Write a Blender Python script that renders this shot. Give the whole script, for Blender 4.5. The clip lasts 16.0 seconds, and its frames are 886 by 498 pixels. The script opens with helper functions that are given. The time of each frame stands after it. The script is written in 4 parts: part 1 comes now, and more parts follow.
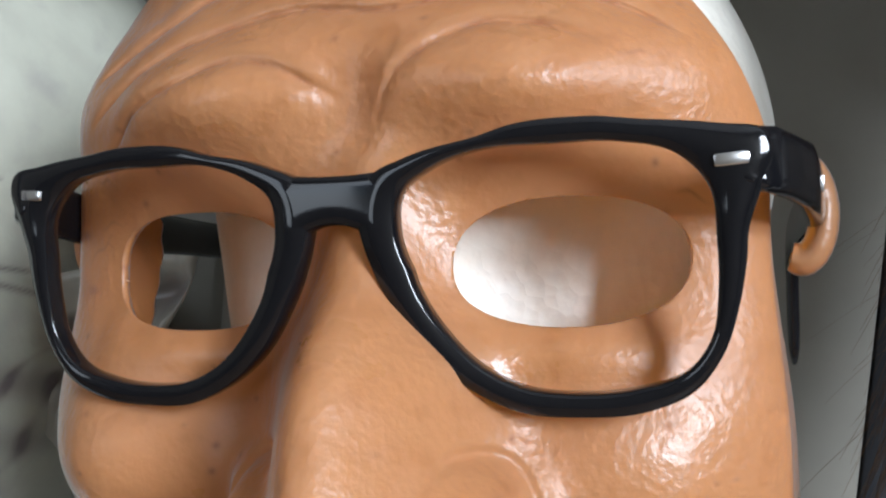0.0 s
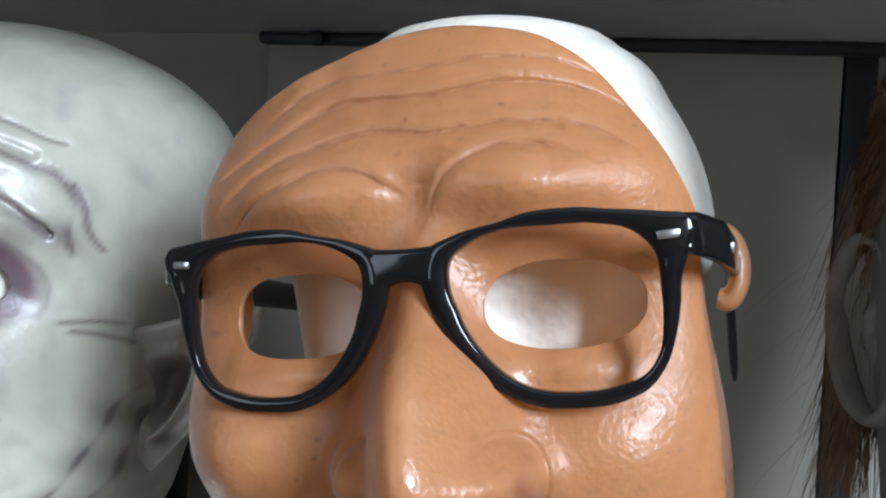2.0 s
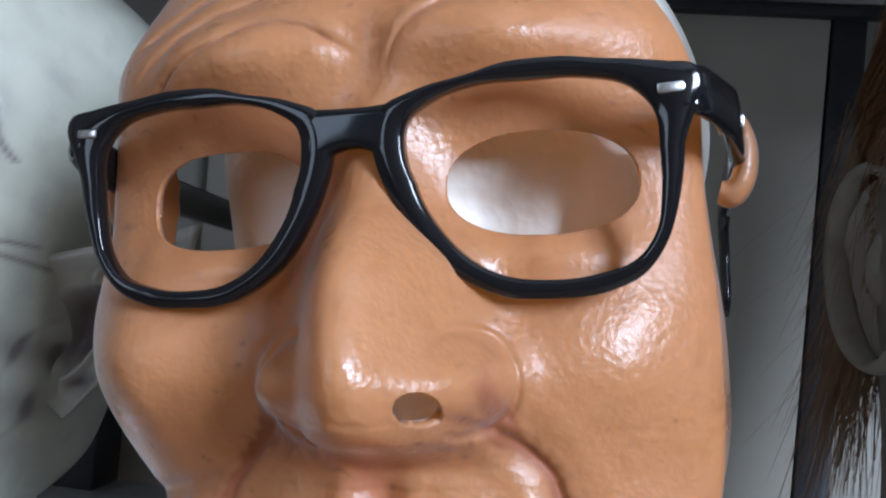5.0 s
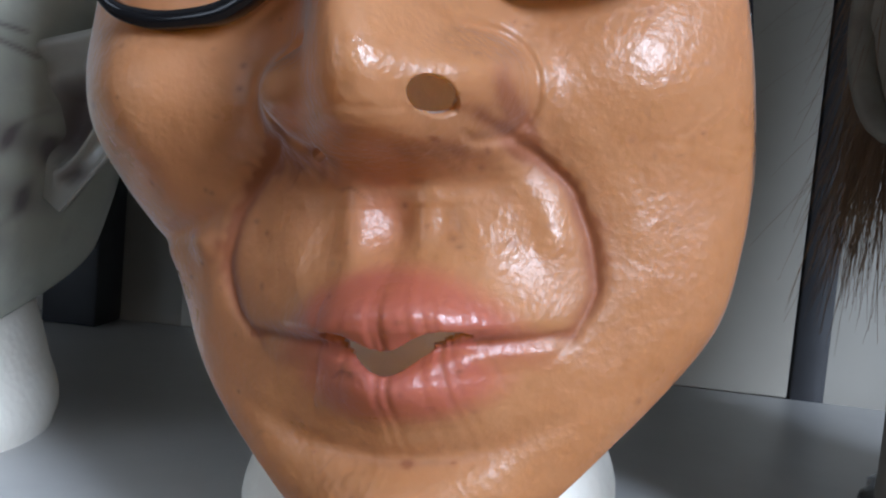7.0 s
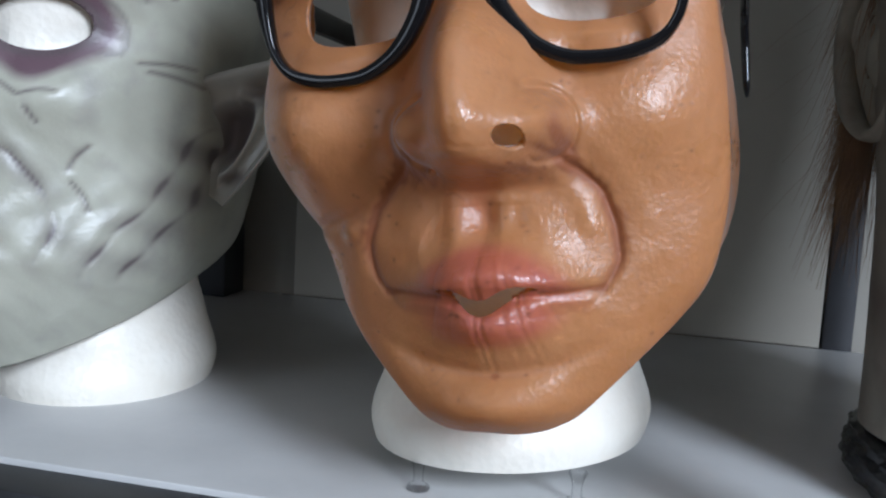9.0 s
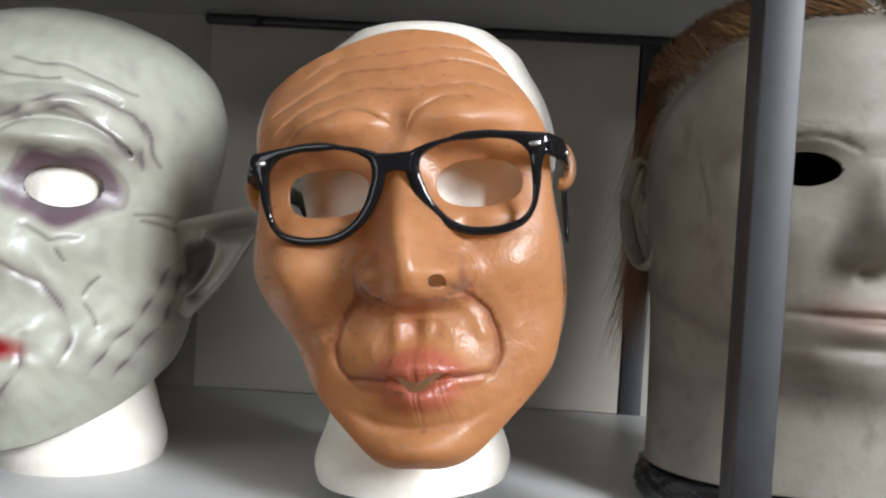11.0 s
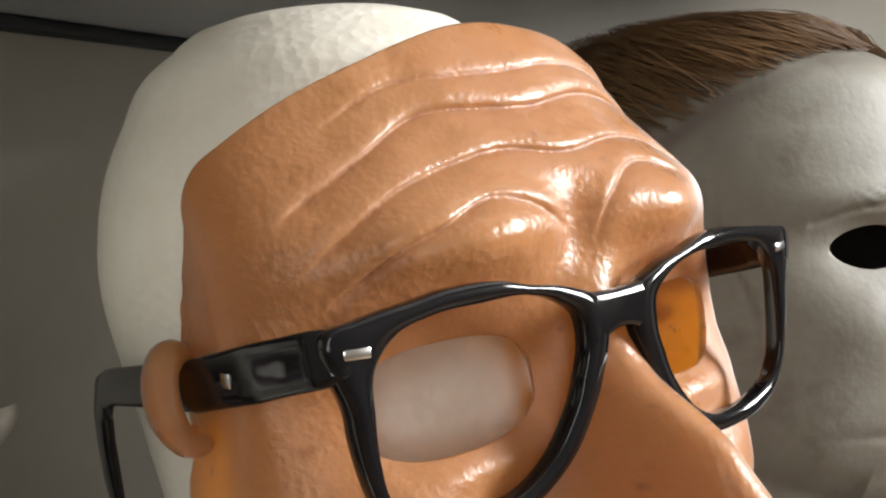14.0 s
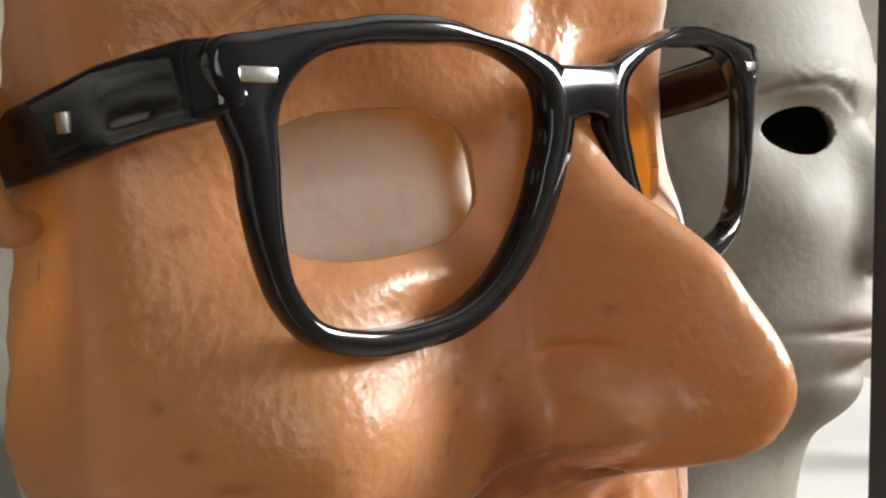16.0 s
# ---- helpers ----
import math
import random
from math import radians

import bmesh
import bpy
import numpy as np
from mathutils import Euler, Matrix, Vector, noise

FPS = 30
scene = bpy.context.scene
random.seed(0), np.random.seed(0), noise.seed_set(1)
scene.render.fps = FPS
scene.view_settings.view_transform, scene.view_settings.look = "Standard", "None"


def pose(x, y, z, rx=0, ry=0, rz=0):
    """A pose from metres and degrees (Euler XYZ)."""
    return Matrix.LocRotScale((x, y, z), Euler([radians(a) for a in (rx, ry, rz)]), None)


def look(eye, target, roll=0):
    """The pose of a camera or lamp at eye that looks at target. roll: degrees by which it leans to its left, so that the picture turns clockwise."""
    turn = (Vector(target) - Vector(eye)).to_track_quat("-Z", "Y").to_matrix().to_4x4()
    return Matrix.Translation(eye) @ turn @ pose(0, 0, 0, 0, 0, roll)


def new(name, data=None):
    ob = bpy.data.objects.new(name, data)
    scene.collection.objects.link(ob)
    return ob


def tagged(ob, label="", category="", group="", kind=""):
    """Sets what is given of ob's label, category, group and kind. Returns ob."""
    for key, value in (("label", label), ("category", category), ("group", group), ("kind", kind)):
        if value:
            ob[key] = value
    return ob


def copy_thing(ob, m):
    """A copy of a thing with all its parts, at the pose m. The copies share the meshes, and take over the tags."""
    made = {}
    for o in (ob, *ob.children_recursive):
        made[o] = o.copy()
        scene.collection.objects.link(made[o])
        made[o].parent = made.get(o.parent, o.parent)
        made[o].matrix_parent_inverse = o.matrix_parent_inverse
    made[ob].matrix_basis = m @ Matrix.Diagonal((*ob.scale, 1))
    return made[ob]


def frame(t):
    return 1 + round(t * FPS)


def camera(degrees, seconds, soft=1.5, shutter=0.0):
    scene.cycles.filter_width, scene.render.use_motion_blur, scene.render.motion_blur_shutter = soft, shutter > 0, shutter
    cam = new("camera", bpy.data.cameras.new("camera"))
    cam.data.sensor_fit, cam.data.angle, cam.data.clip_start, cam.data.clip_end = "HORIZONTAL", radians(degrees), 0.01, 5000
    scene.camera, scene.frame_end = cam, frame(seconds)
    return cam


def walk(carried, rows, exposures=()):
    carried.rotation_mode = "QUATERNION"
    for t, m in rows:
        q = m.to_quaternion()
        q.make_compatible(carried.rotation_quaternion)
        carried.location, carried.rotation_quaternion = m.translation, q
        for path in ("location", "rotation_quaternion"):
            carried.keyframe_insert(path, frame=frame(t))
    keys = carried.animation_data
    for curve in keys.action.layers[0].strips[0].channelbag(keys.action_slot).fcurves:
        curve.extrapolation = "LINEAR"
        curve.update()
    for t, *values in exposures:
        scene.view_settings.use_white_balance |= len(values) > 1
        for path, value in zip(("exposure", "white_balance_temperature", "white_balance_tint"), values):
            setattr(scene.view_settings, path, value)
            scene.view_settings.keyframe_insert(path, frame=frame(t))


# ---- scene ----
cam = camera(48.8, 16.0, soft=2.2)
PATH = [
    (0, (0.0205, 0.0204, 0.1886), (-0.0080, 0.2179, 0.1758), 4.7),
    (0.5, (0.0189, -0.0264, 0.1989), (-0.0143, 0.1700, 0.1813), 4.7),
    (1, (0.0136, -0.0457, 0.1910), (-0.0169, 0.1516, 0.1788), 4.5),
    (1.5, (0.0167, -0.0553, 0.1881), (-0.0110, 0.1426, 0.1811), 3.7),
    (2, (0.0192, -0.0603, 0.1914), (-0.0069, 0.1380, 0.1898), 3.6),
    (2.5, (0.0159, -0.0519, 0.1963), (-0.0072, 0.1467, 0.2011), 4.2),
    (3, (0.0151, -0.0382, 0.1944), (-0.0070, 0.1604, 0.1999), 4.5),
    (5.5, (0.0184, -0.0185, 0.1486), (0.0014, 0.1807, 0.1496), 5.6),
    (6, (0.0144, -0.0188, 0.1420), (0.0003, 0.1806, 0.1363), 5.5),
    (6.5, (0.0190, -0.0109, 0.1334), (0.0019, 0.1880, 0.1204), 4.9),
    (7, (0.0171, -0.0087, 0.1194), (0.0008, 0.1898, 0.1014), 5.0),
    (7.5, (0.0194, -0.0071, 0.1120), (0.0005, 0.1897, 0.0812), 4.5),
    (8, (0.0320, -0.0148, 0.1157), (0.0163, 0.1800, 0.0732), 4.5),
    (8.5, (0.0406, -0.0392, 0.1262), (0.0159, 0.1554, 0.0872), 5.4),
    (9, (0.0247, -0.1057, 0.1323), (-0.0059, 0.0903, 0.1073), 3.3),
    (9.5, (0.0107, -0.1894, 0.1378), (0.0001, 0.0095, 0.1197), 3.8),
    (10, (-0.0014, -0.2603, 0.1543), (0.0017, -0.0607, 0.1418), 3.3),
    (10.2, (-0.0044, -0.2781, 0.1593), (0.0006, -0.0785, 0.1486), 3.3),
    (12.3, (-0.0601, -0.2613, 0.1508), (-0.0442, -0.0620, 0.1496), 3.7),
    (12.5, (-0.0731, -0.2203, 0.1507), (-0.0494, -0.0217, 0.1495), 3.8),
    (13, (-0.1250, -0.0991, 0.1675), (-0.0632, 0.0910, 0.1615), 1.8),
    (13.5, (-0.1823, -0.0040, 0.1844), (-0.0683, 0.1603, 0.1816), 1.9),
    (14, (-0.2062, 0.0690, 0.1982), (-0.0586, 0.2040, 0.1985), -1.9),
    (14.5, (-0.1840, 0.0978, 0.2027), (-0.0212, 0.2139, 0.2034), 0.1),
    (15, (-0.1744, 0.1099, 0.1902), (-0.0091, 0.2225, 0.1909), 0.1),
    (15.5, (-0.1737, 0.1134, 0.1736), (-0.0072, 0.2242, 0.1738), -0.7),
    (16, (-0.1769, 0.1097, 0.1620), (-0.0118, 0.2224, 0.1559), 0.4),
]
EXPOSURE = [
    (0.0, 0.0, 5500, 8), (1.0, -0.1, 5400, 8), (3.0, 0.0, 5300, 9), (5.5, -0.1, 5000, 10), (7.0, -0.25, 5150, 10), (8.5, -0.5, 5200, 10), (9.0, -0.45, 5300, 10),
    (10.0, -0.25, 5650, 10), (12.5, 0.2, 6100, 10), (13.0, 0.25, 6150, 10), (13.5, 0.5, 6300, 10), (14.0, 0.4, 6400, 10), (14.5, 0.18, 6500, 10), (15.2, 0.2, 6500, 10), (16.0, 0.44, 6500, 10),
]
walk(cam, [(t, look(eye, target, roll)) for t, eye, target, roll in PATH], EXPOSURE)

# ---- light: a window in the front wall, to the right of the rack ----
RACK = pose(0, 0.203, 0, 0, 0, -4.5)          # the rack's frame: x along its front edge, y into its depth
world = bpy.data.worlds.new("world")
scene.world = world
world.use_nodes = True
sky = world.node_tree.nodes.new("ShaderNodeTexSky")
sky.sky_type, sky.sun_disc, sky.sun_elevation, sky.sun_rotation = "NISHITA", False, radians(35), radians(60)
world.node_tree.links.new(sky.outputs["Color"], world.node_tree.nodes["Background"].inputs["Color"])
world.node_tree.nodes["Background"].inputs["Strength"].default_value = 0.06


def area(name, m, sx, sy, power, colour):
    lamp = bpy.data.lights.new(name, "AREA")
    lamp.shape, lamp.size, lamp.size_y, lamp.energy, lamp.color = "RECTANGLE", sx, sy, power, colour
    ob = new(name, lamp)
    ob.matrix_world = m
    return ob


WIN_X, WIN_Z, WIN_W, WIN_H, WIN_Y = 1.50, 1.00, 0.60, 0.80, -1.75
area("window_light", RACK @ pose(WIN_X, WIN_Y + 0.25, WIN_Z, 72, 0, 40), WIN_W, WIN_H, 100, (1.0, 0.985, 0.96))


SIDE_X, SIDE_Z, SIDE_W, SIDE_H = -1.15, 0.55, 0.6, 1.1
area("second_window_light", RACK @ pose(SIDE_X, WIN_Y + 0.2, SIDE_Z, 84, 0, -30), SIDE_W, SIDE_H, 7, (1.0, 0.985, 0.95))


# ---- materials ----
def material(name, colour, rough=0.5, metal=0.0, second=None, scale=40.0, spread=0.5, bump=0.0, bump_scale=300.0, coat=0.0, fine=None, fine_scale=400.0, fine_amount=0.3):
    m = bpy.data.materials.new(name)
    m.use_nodes = True
    n, l = m.node_tree.nodes, m.node_tree.links
    b = n["Principled BSDF"]
    b.inputs["Base Color"].default_value = (*colour, 1)
    b.inputs["Roughness"].default_value = rough
    b.inputs["Metallic"].default_value = metal
    b.inputs["Coat Weight"].default_value = coat
    b.inputs["Coat Roughness"].default_value = 0.15
    tc = n.new("ShaderNodeTexCoord")
    if second:
        t = n.new("ShaderNodeTexNoise")
        t.inputs["Scale"].default_value, t.inputs["Detail"].default_value, t.inputs["Roughness"].default_value = scale, 6, 0.6
        l.new(tc.outputs["Object"], t.inputs["Vector"])
        r = n.new("ShaderNodeMapRange")
        r.inputs["From Min"].default_value, r.inputs["From Max"].default_value = 0.5 - spread * 0.35, 0.5 + spread * 0.35
        l.new(t.outputs["Fac"], r.inputs["Value"])
        mix = n.new("ShaderNodeMix")
        mix.data_type = "RGBA"
        mix.inputs["A"].default_value, mix.inputs["B"].default_value = (*colour, 1), (*second, 1)
        l.new(r.outputs["Result"], mix.inputs["Factor"])
        last = mix.outputs["Result"]
        if fine:
            t2 = n.new("ShaderNodeTexNoise")
            t2.inputs["Scale"].default_value, t2.inputs["Detail"].default_value = fine_scale, 4
            l.new(tc.outputs["Object"], t2.inputs["Vector"])
            r2 = n.new("ShaderNodeMapRange")
            r2.inputs["From Min"].default_value, r2.inputs["From Max"].default_value, r2.inputs["To Max"].default_value = 0.52, 0.75, fine_amount
            l.new(t2.outputs["Fac"], r2.inputs["Value"])
            mix2 = n.new("ShaderNodeMix")
            mix2.data_type = "RGBA"
            mix2.inputs["B"].default_value = (*fine, 1)
            l.new(r2.outputs["Result"], mix2.inputs["Factor"])
            l.new(last, mix2.inputs["A"])
            last = mix2.outputs["Result"]
        l.new(last, b.inputs["Base Color"])
        m["tint"] = 1
    if bump:
        t = n.new("ShaderNodeTexNoise")
        t.inputs["Scale"].default_value, t.inputs["Detail"].default_value = bump_scale, 5
        l.new(tc.outputs["Object"], t.inputs["Vector"])
        bp = n.new("ShaderNodeBump")
        bp.inputs["Strength"].default_value, bp.inputs["Distance"].default_value = bump, 0.001
        l.new(t.outputs["Fac"], bp.inputs["Height"])
        l.new(bp.outputs["Normal"], b.inputs["Normal"])
    return m


def paint_over(m, attribute, colour, amount=1.0):
    """Mixes a painted colour into the base colour where the mesh attribute says so."""
    n, l = m.node_tree.nodes, m.node_tree.links
    b = n["Principled BSDF"]
    a = n.new("ShaderNodeAttribute")
    a.attribute_name = attribute
    mul = n.new("ShaderNodeMath")
    mul.operation = "MULTIPLY"
    mul.inputs[1].default_value = amount
    l.new(a.outputs["Fac"], mul.inputs[0])
    mix = n.new("ShaderNodeMix")
    mix.data_type = "RGBA"
    mix.inputs["B"].default_value = (*colour, 1)
    l.new(mul.outputs[0], mix.inputs["Factor"])
    if b.inputs["Base Color"].links:
        l.new(b.inputs["Base Color"].links[0].from_socket, mix.inputs["A"])
    else:
        mix.inputs["A"].default_value = b.inputs["Base Color"].default_value
    l.new(mix.outputs["Result"], b.inputs["Base Color"])
    return m


LATEX = material("painted_tan_latex", (0.64, 0.342, 0.168), 0.29, second=(0.50, 0.222, 0.095), scale=20, spread=0.9, fine=(0.36, 0.15, 0.06), fine_scale=240, fine_amount=0.45)
paint_over(LATEX, "pink", (0.52, 0.135, 0.115), 0.9)
# brown paint wash together with shade painted into creases and under the nose
paint_over(LATEX, "wash_shade", (0.21, 0.055, 0.015), 0.9)


def varnished_skin(m, through_colour, amount):
    """A thin varnished sheet: it lets part of the light through, under an uneven gloss with pores and brush grain."""
    n, l = m.node_tree.nodes, m.node_tree.links
    old = n["Principled BSDF"]
    tc = n["Texture Coordinate"]
    height = None
    for kind, scale, depth, strength in (("noise", 150, 0.0010, 0.13), ("noise", 620, 0.0006, 0.36), ("pores", 520, 0.0005, 0.22)):
        if kind == "noise":
            t = n.new("ShaderNodeTexNoise")
            t.inputs["Detail"].default_value = 4
            out = t.outputs["Fac"]
        else:
            t = n.new("ShaderNodeTexVoronoi")
            out = t.outputs["Distance"]
        t.inputs["Scale"].default_value = scale
        l.new(tc.outputs["Object"], t.inputs["Vector"])
        bp = n.new("ShaderNodeBump")
        bp.inputs["Strength"].default_value, bp.inputs["Distance"].default_value = strength, depth
        l.new(out, bp.inputs["Height"])
        if height:
            l.new(height, bp.inputs["Normal"])
        height = bp.outputs["Normal"]
    shine = n.new("ShaderNodeTexNoise")
    shine.inputs["Scale"].default_value, shine.inputs["Detail"].default_value = 38, 6
    l.new(tc.outputs["Object"], shine.inputs["Vector"])
    rough = n.new("ShaderNodeMapRange")
    rough.inputs["From Min"].default_value, rough.inputs["From Max"].default_value = 0.32, 0.68
    rough.inputs["To Min"].default_value, rough.inputs["To Max"].default_value = 0.24, 0.50
    l.new(shine.outputs["Fac"], rough.inputs["Value"])
    diffuse, thin, gloss, fresnel = (n.new("ShaderNode" + k) for k in ("BsdfDiffuse", "BsdfTranslucent", "BsdfGlossy", "Fresnel"))
    fresnel.inputs["IOR"].default_value = 1.5
    thin.inputs["Color"].default_value = (*through_colour, 1)
    l.new(old.inputs["Base Color"].links[0].from_socket, diffuse.inputs["Color"])
    # duller and less see-through wherever wash and crease shade are painted
    darkened, dull = n.new("ShaderNodeAttribute"), n.new("ShaderNodeMath")
    darkened.attribute_name = "wash_shade"
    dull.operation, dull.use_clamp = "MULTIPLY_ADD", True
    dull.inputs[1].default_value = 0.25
    l.new(darkened.outputs["Fac"], dull.inputs[0])
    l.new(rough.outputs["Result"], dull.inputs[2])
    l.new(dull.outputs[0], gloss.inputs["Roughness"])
    for node in (diffuse, gloss, fresnel):
        l.new(height, node.inputs["Normal"])
    body, whole = n.new("ShaderNodeMixShader"), n.new("ShaderNodeMixShader")
    paint = n.new("ShaderNodeMath")
    paint.operation, paint.use_clamp = "MULTIPLY_ADD", True
    paint.inputs[1].default_value, paint.inputs[2].default_value = -0.5 * amount, amount
    l.new(darkened.outputs["Fac"], paint.inputs[0])
    l.new(paint.outputs[0], body.inputs["Fac"])
    l.new(diffuse.outputs[0], body.inputs[1])
    l.new(thin.outputs[0], body.inputs[2])
    l.new(fresnel.outputs[0], whole.inputs["Fac"])
    l.new(body.outputs[0], whole.inputs[1])
    l.new(gloss.outputs[0], whole.inputs[2])
    l.new(whole.outputs[0], n["Material Output"].inputs["Surface"])
    n.remove(old)
    return m


varnished_skin(LATEX, (1.0, 0.59, 0.10), 0.57)
PALE = material("pale_green_grey_latex", (0.41, 0.41, 0.34), 0.36, second=(0.29, 0.29, 0.235), scale=20, spread=0.9, bump=0.15, bump_scale=400, fine=(0.22, 0.21, 0.20), fine_scale=55, fine_amount=0.45)
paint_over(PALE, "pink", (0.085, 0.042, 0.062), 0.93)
# dark streak paint, and shade painted into folds and ear hollows
paint_over(PALE, "wash_shade", (0.085, 0.066, 0.07), 0.9)
paint_over(PALE, "red", (0.30, 0.01, 0.015), 1.0)
WHITE_LATEX = material("dirty_white_latex", (0.235, 0.225, 0.185), 0.62, second=(0.135, 0.12, 0.095), scale=22, spread=0.8, bump=0.2, bump_scale=300, fine=(0.10, 0.075, 0.055), fine_scale=60, fine_amount=0.65)
# brow and mouth lines, plus shade painted on sides, jaw and hairline
paint_over(WHITE_LATEX, "wash_shade", (0.08, 0.06, 0.05), 0.75)
paint_over(WHITE_LATEX, "pink", (0.30, 0.17, 0.14), 0.5)
FOAM = material("white_foam", (0.79, 0.76, 0.68), 0.40, second=(0.73, 0.69, 0.60), scale=60, bump=0.2, bump_scale=230)
nodes, links = FOAM.node_tree.nodes, FOAM.node_tree.links
beads = nodes.new("ShaderNodeTexVoronoi")
beads.inputs["Scale"].default_value = 300
dimple = nodes.new("ShaderNodeBump")
dimple.inputs["Strength"].default_value, dimple.inputs["Distance"].default_value = 0.22, 0.001
links.new(nodes["Texture Coordinate"].outputs["Object"], beads.inputs["Vector"])
links.new(beads.outputs["Distance"], dimple.inputs["Height"])
links.new(nodes["Bump"].outputs["Normal"], dimple.inputs["Normal"])
links.new(dimple.outputs["Normal"], nodes["Principled BSDF"].inputs["Normal"])
FRAME_BLACK = material("black_acetate", (0.005, 0.005, 0.006), 0.09)
FRAME_BLACK.node_tree.nodes["Principled BSDF"].inputs["Specular IOR Level"].default_value = 0.38
STEEL = material("polished_steel", (0.75, 0.75, 0.76), 0.22, metal=1.0)
WALL_PAINT = material("wall_paint", (0.29, 0.275, 0.24), 0.8, second=(0.25, 0.235, 0.20), scale=6, bump=0.15, bump_scale=120)
PANEL = material("grey_board", (0.38, 0.355, 0.30), 0.6, second=(0.33, 0.305, 0.255), scale=9, bump=0.12, bump_scale=160)
CEILING_PAINT = material("ceiling_paint", (0.75, 0.75, 0.74), 0.8, second=(0.70, 0.70, 0.69), scale=5)
FLOOR_WOOD = material("floor_wood", (0.26, 0.17, 0.10), 0.45, second=(0.18, 0.11, 0.06), scale=9)
BOARD = material("white_board", (0.50, 0.50, 0.49), 0.38, second=(0.44, 0.44, 0.43), scale=14, bump=0.08, bump_scale=200)
TUBE = material("black_steel_tube", (0.012, 0.012, 0.014), 0.5, metal=0.0, second=(0.018, 0.019, 0.022), scale=60, bump=0.04, bump_scale=900)
HAIR = material("brown_hair", (0.075, 0.038, 0.018), 0.5, second=(0.21, 0.115, 0.045), scale=35, spread=0.8)
BASE_WRAP = material("black_plastic_wrap", (0.012, 0.012, 0.013), 0.18, bump=0.5, bump_scale=120)
CLEAR = material("clear_plastic", (0.95, 0.97, 0.98), 0.05)
CLEAR.node_tree.nodes["Principled BSDF"].inputs["Transmission Weight"].default_value = 1.0
CLEAR.node_tree.nodes["Principled BSDF"].inputs["IOR"].default_value = 1.3
CLEAR.node_tree.nodes["Principled BSDF"].inputs["Alpha"].default_value = 0.35
TOOTH = material("yellowed_tooth", (0.70, 0.62, 0.42), 0.3)
DARK = material("dark_lining", (0.02, 0.02, 0.02), 0.9)


# ---- mesh helpers ----
def part(name, bm, mat, parent=None, label="", smooth=True, angle=40):
    me = bpy.data.meshes.new(name)
    bm.normal_update()
    bm.to_mesh(me)
    bm.free()
    for f in me.polygons:
        f.use_smooth = smooth
    me.materials.append(mat)
    ob = new(name, me)
    if smooth and angle:
        me.set_sharp_from_angle(angle=radians(angle))
    if parent:
        ob.parent = parent
    if label:
        ob["label"] = label
    return ob


def box(bm, lo, hi, bevel=0.0, m=None):
    r = bmesh.ops.create_cube(bm, size=1)
    c = [(a + b) / 2 for a, b in zip(lo, hi)]
    s = [b - a for a, b in zip(lo, hi)]
    bmesh.ops.transform(bm, matrix=Matrix.Translation(c) @ Matrix.Diagonal((*s, 1)), verts=r["verts"])
    if bevel:
        es = list({e for v in r["verts"] for e in v.link_edges})
        r2 = bmesh.ops.bevel(bm, geom=es, offset=bevel, segments=2, affect="EDGES", profile=0.5)
    return bm


def slab(name, lo, hi, mat, bevel=0.0, parent=None, m=RACK, label=""):
    bm = bmesh.new()
    box(bm, lo, hi, bevel)
    ob = part(name, bm, mat, parent, label)
    if m is not None and not parent:
        ob.matrix_world = m
    return ob


def tube(bm, path, radii, sides=12, flat=1.0, up=Vector((0, 0, 1)), square=1.0):
    """A swept tube through points; radii one per point; flat squeezes it sideways."""
    rings = []
    n = len(path)
    for i, p in enumerate(path):
        p = Vector(p)
        d = (Vector(path[min(i + 1, n - 1)]) - Vector(path[max(i - 1, 0)])).normalized()
        a = up - d * up.dot(d)
        a = a.normalized() if a.length > 1e-4 else Vector((1, 0, 0))
        b = d.cross(a)
        turns = [(math.cos(2 * math.pi * k / sides), math.sin(2 * math.pi * k / sides)) for k in range(sides)]
        rings.append([bm.verts.new(p + a * math.copysign(abs(c) ** square, c) * radii[i] + b * math.copysign(abs(q) ** square, q) * radii[i] * flat) for c, q in turns])
    for r0, r1 in zip(rings, rings[1:]):
        for k in range(sides):
            bm.faces.new((r0[k], r0[(k + 1) % sides], r1[(k + 1) % sides], r1[k]))
    bm.faces.new(rings[0][::-1])
    bm.faces.new(rings[-1])
    return bm


def gauss(x, z, cx, cz, sx, sz):
    return np.exp(-((x - cx) / sx) ** 2 - ((z - cz) / sz) ** 2)


def knots(x, xs, ys):
    """A smooth curve through a few knots."""
    x = np.asarray(x, float)
    xs, ys = np.array(xs, float), np.array(ys, float)
    slope = np.gradient(ys, xs)
    i = np.clip(np.searchsorted(xs, x) - 1, 0, len(xs) - 2)
    h = xs[i + 1] - xs[i]
    t = np.clip((x - xs[i]) / h, 0, 1)
    return (2 * t ** 3 - 3 * t ** 2 + 1) * ys[i] + (t ** 3 - 2 * t ** 2 + t) * h * slope[i] + (-2 * t ** 3 + 3 * t ** 2) * ys[i + 1] + (t ** 3 - t ** 2) * h * slope[i + 1]


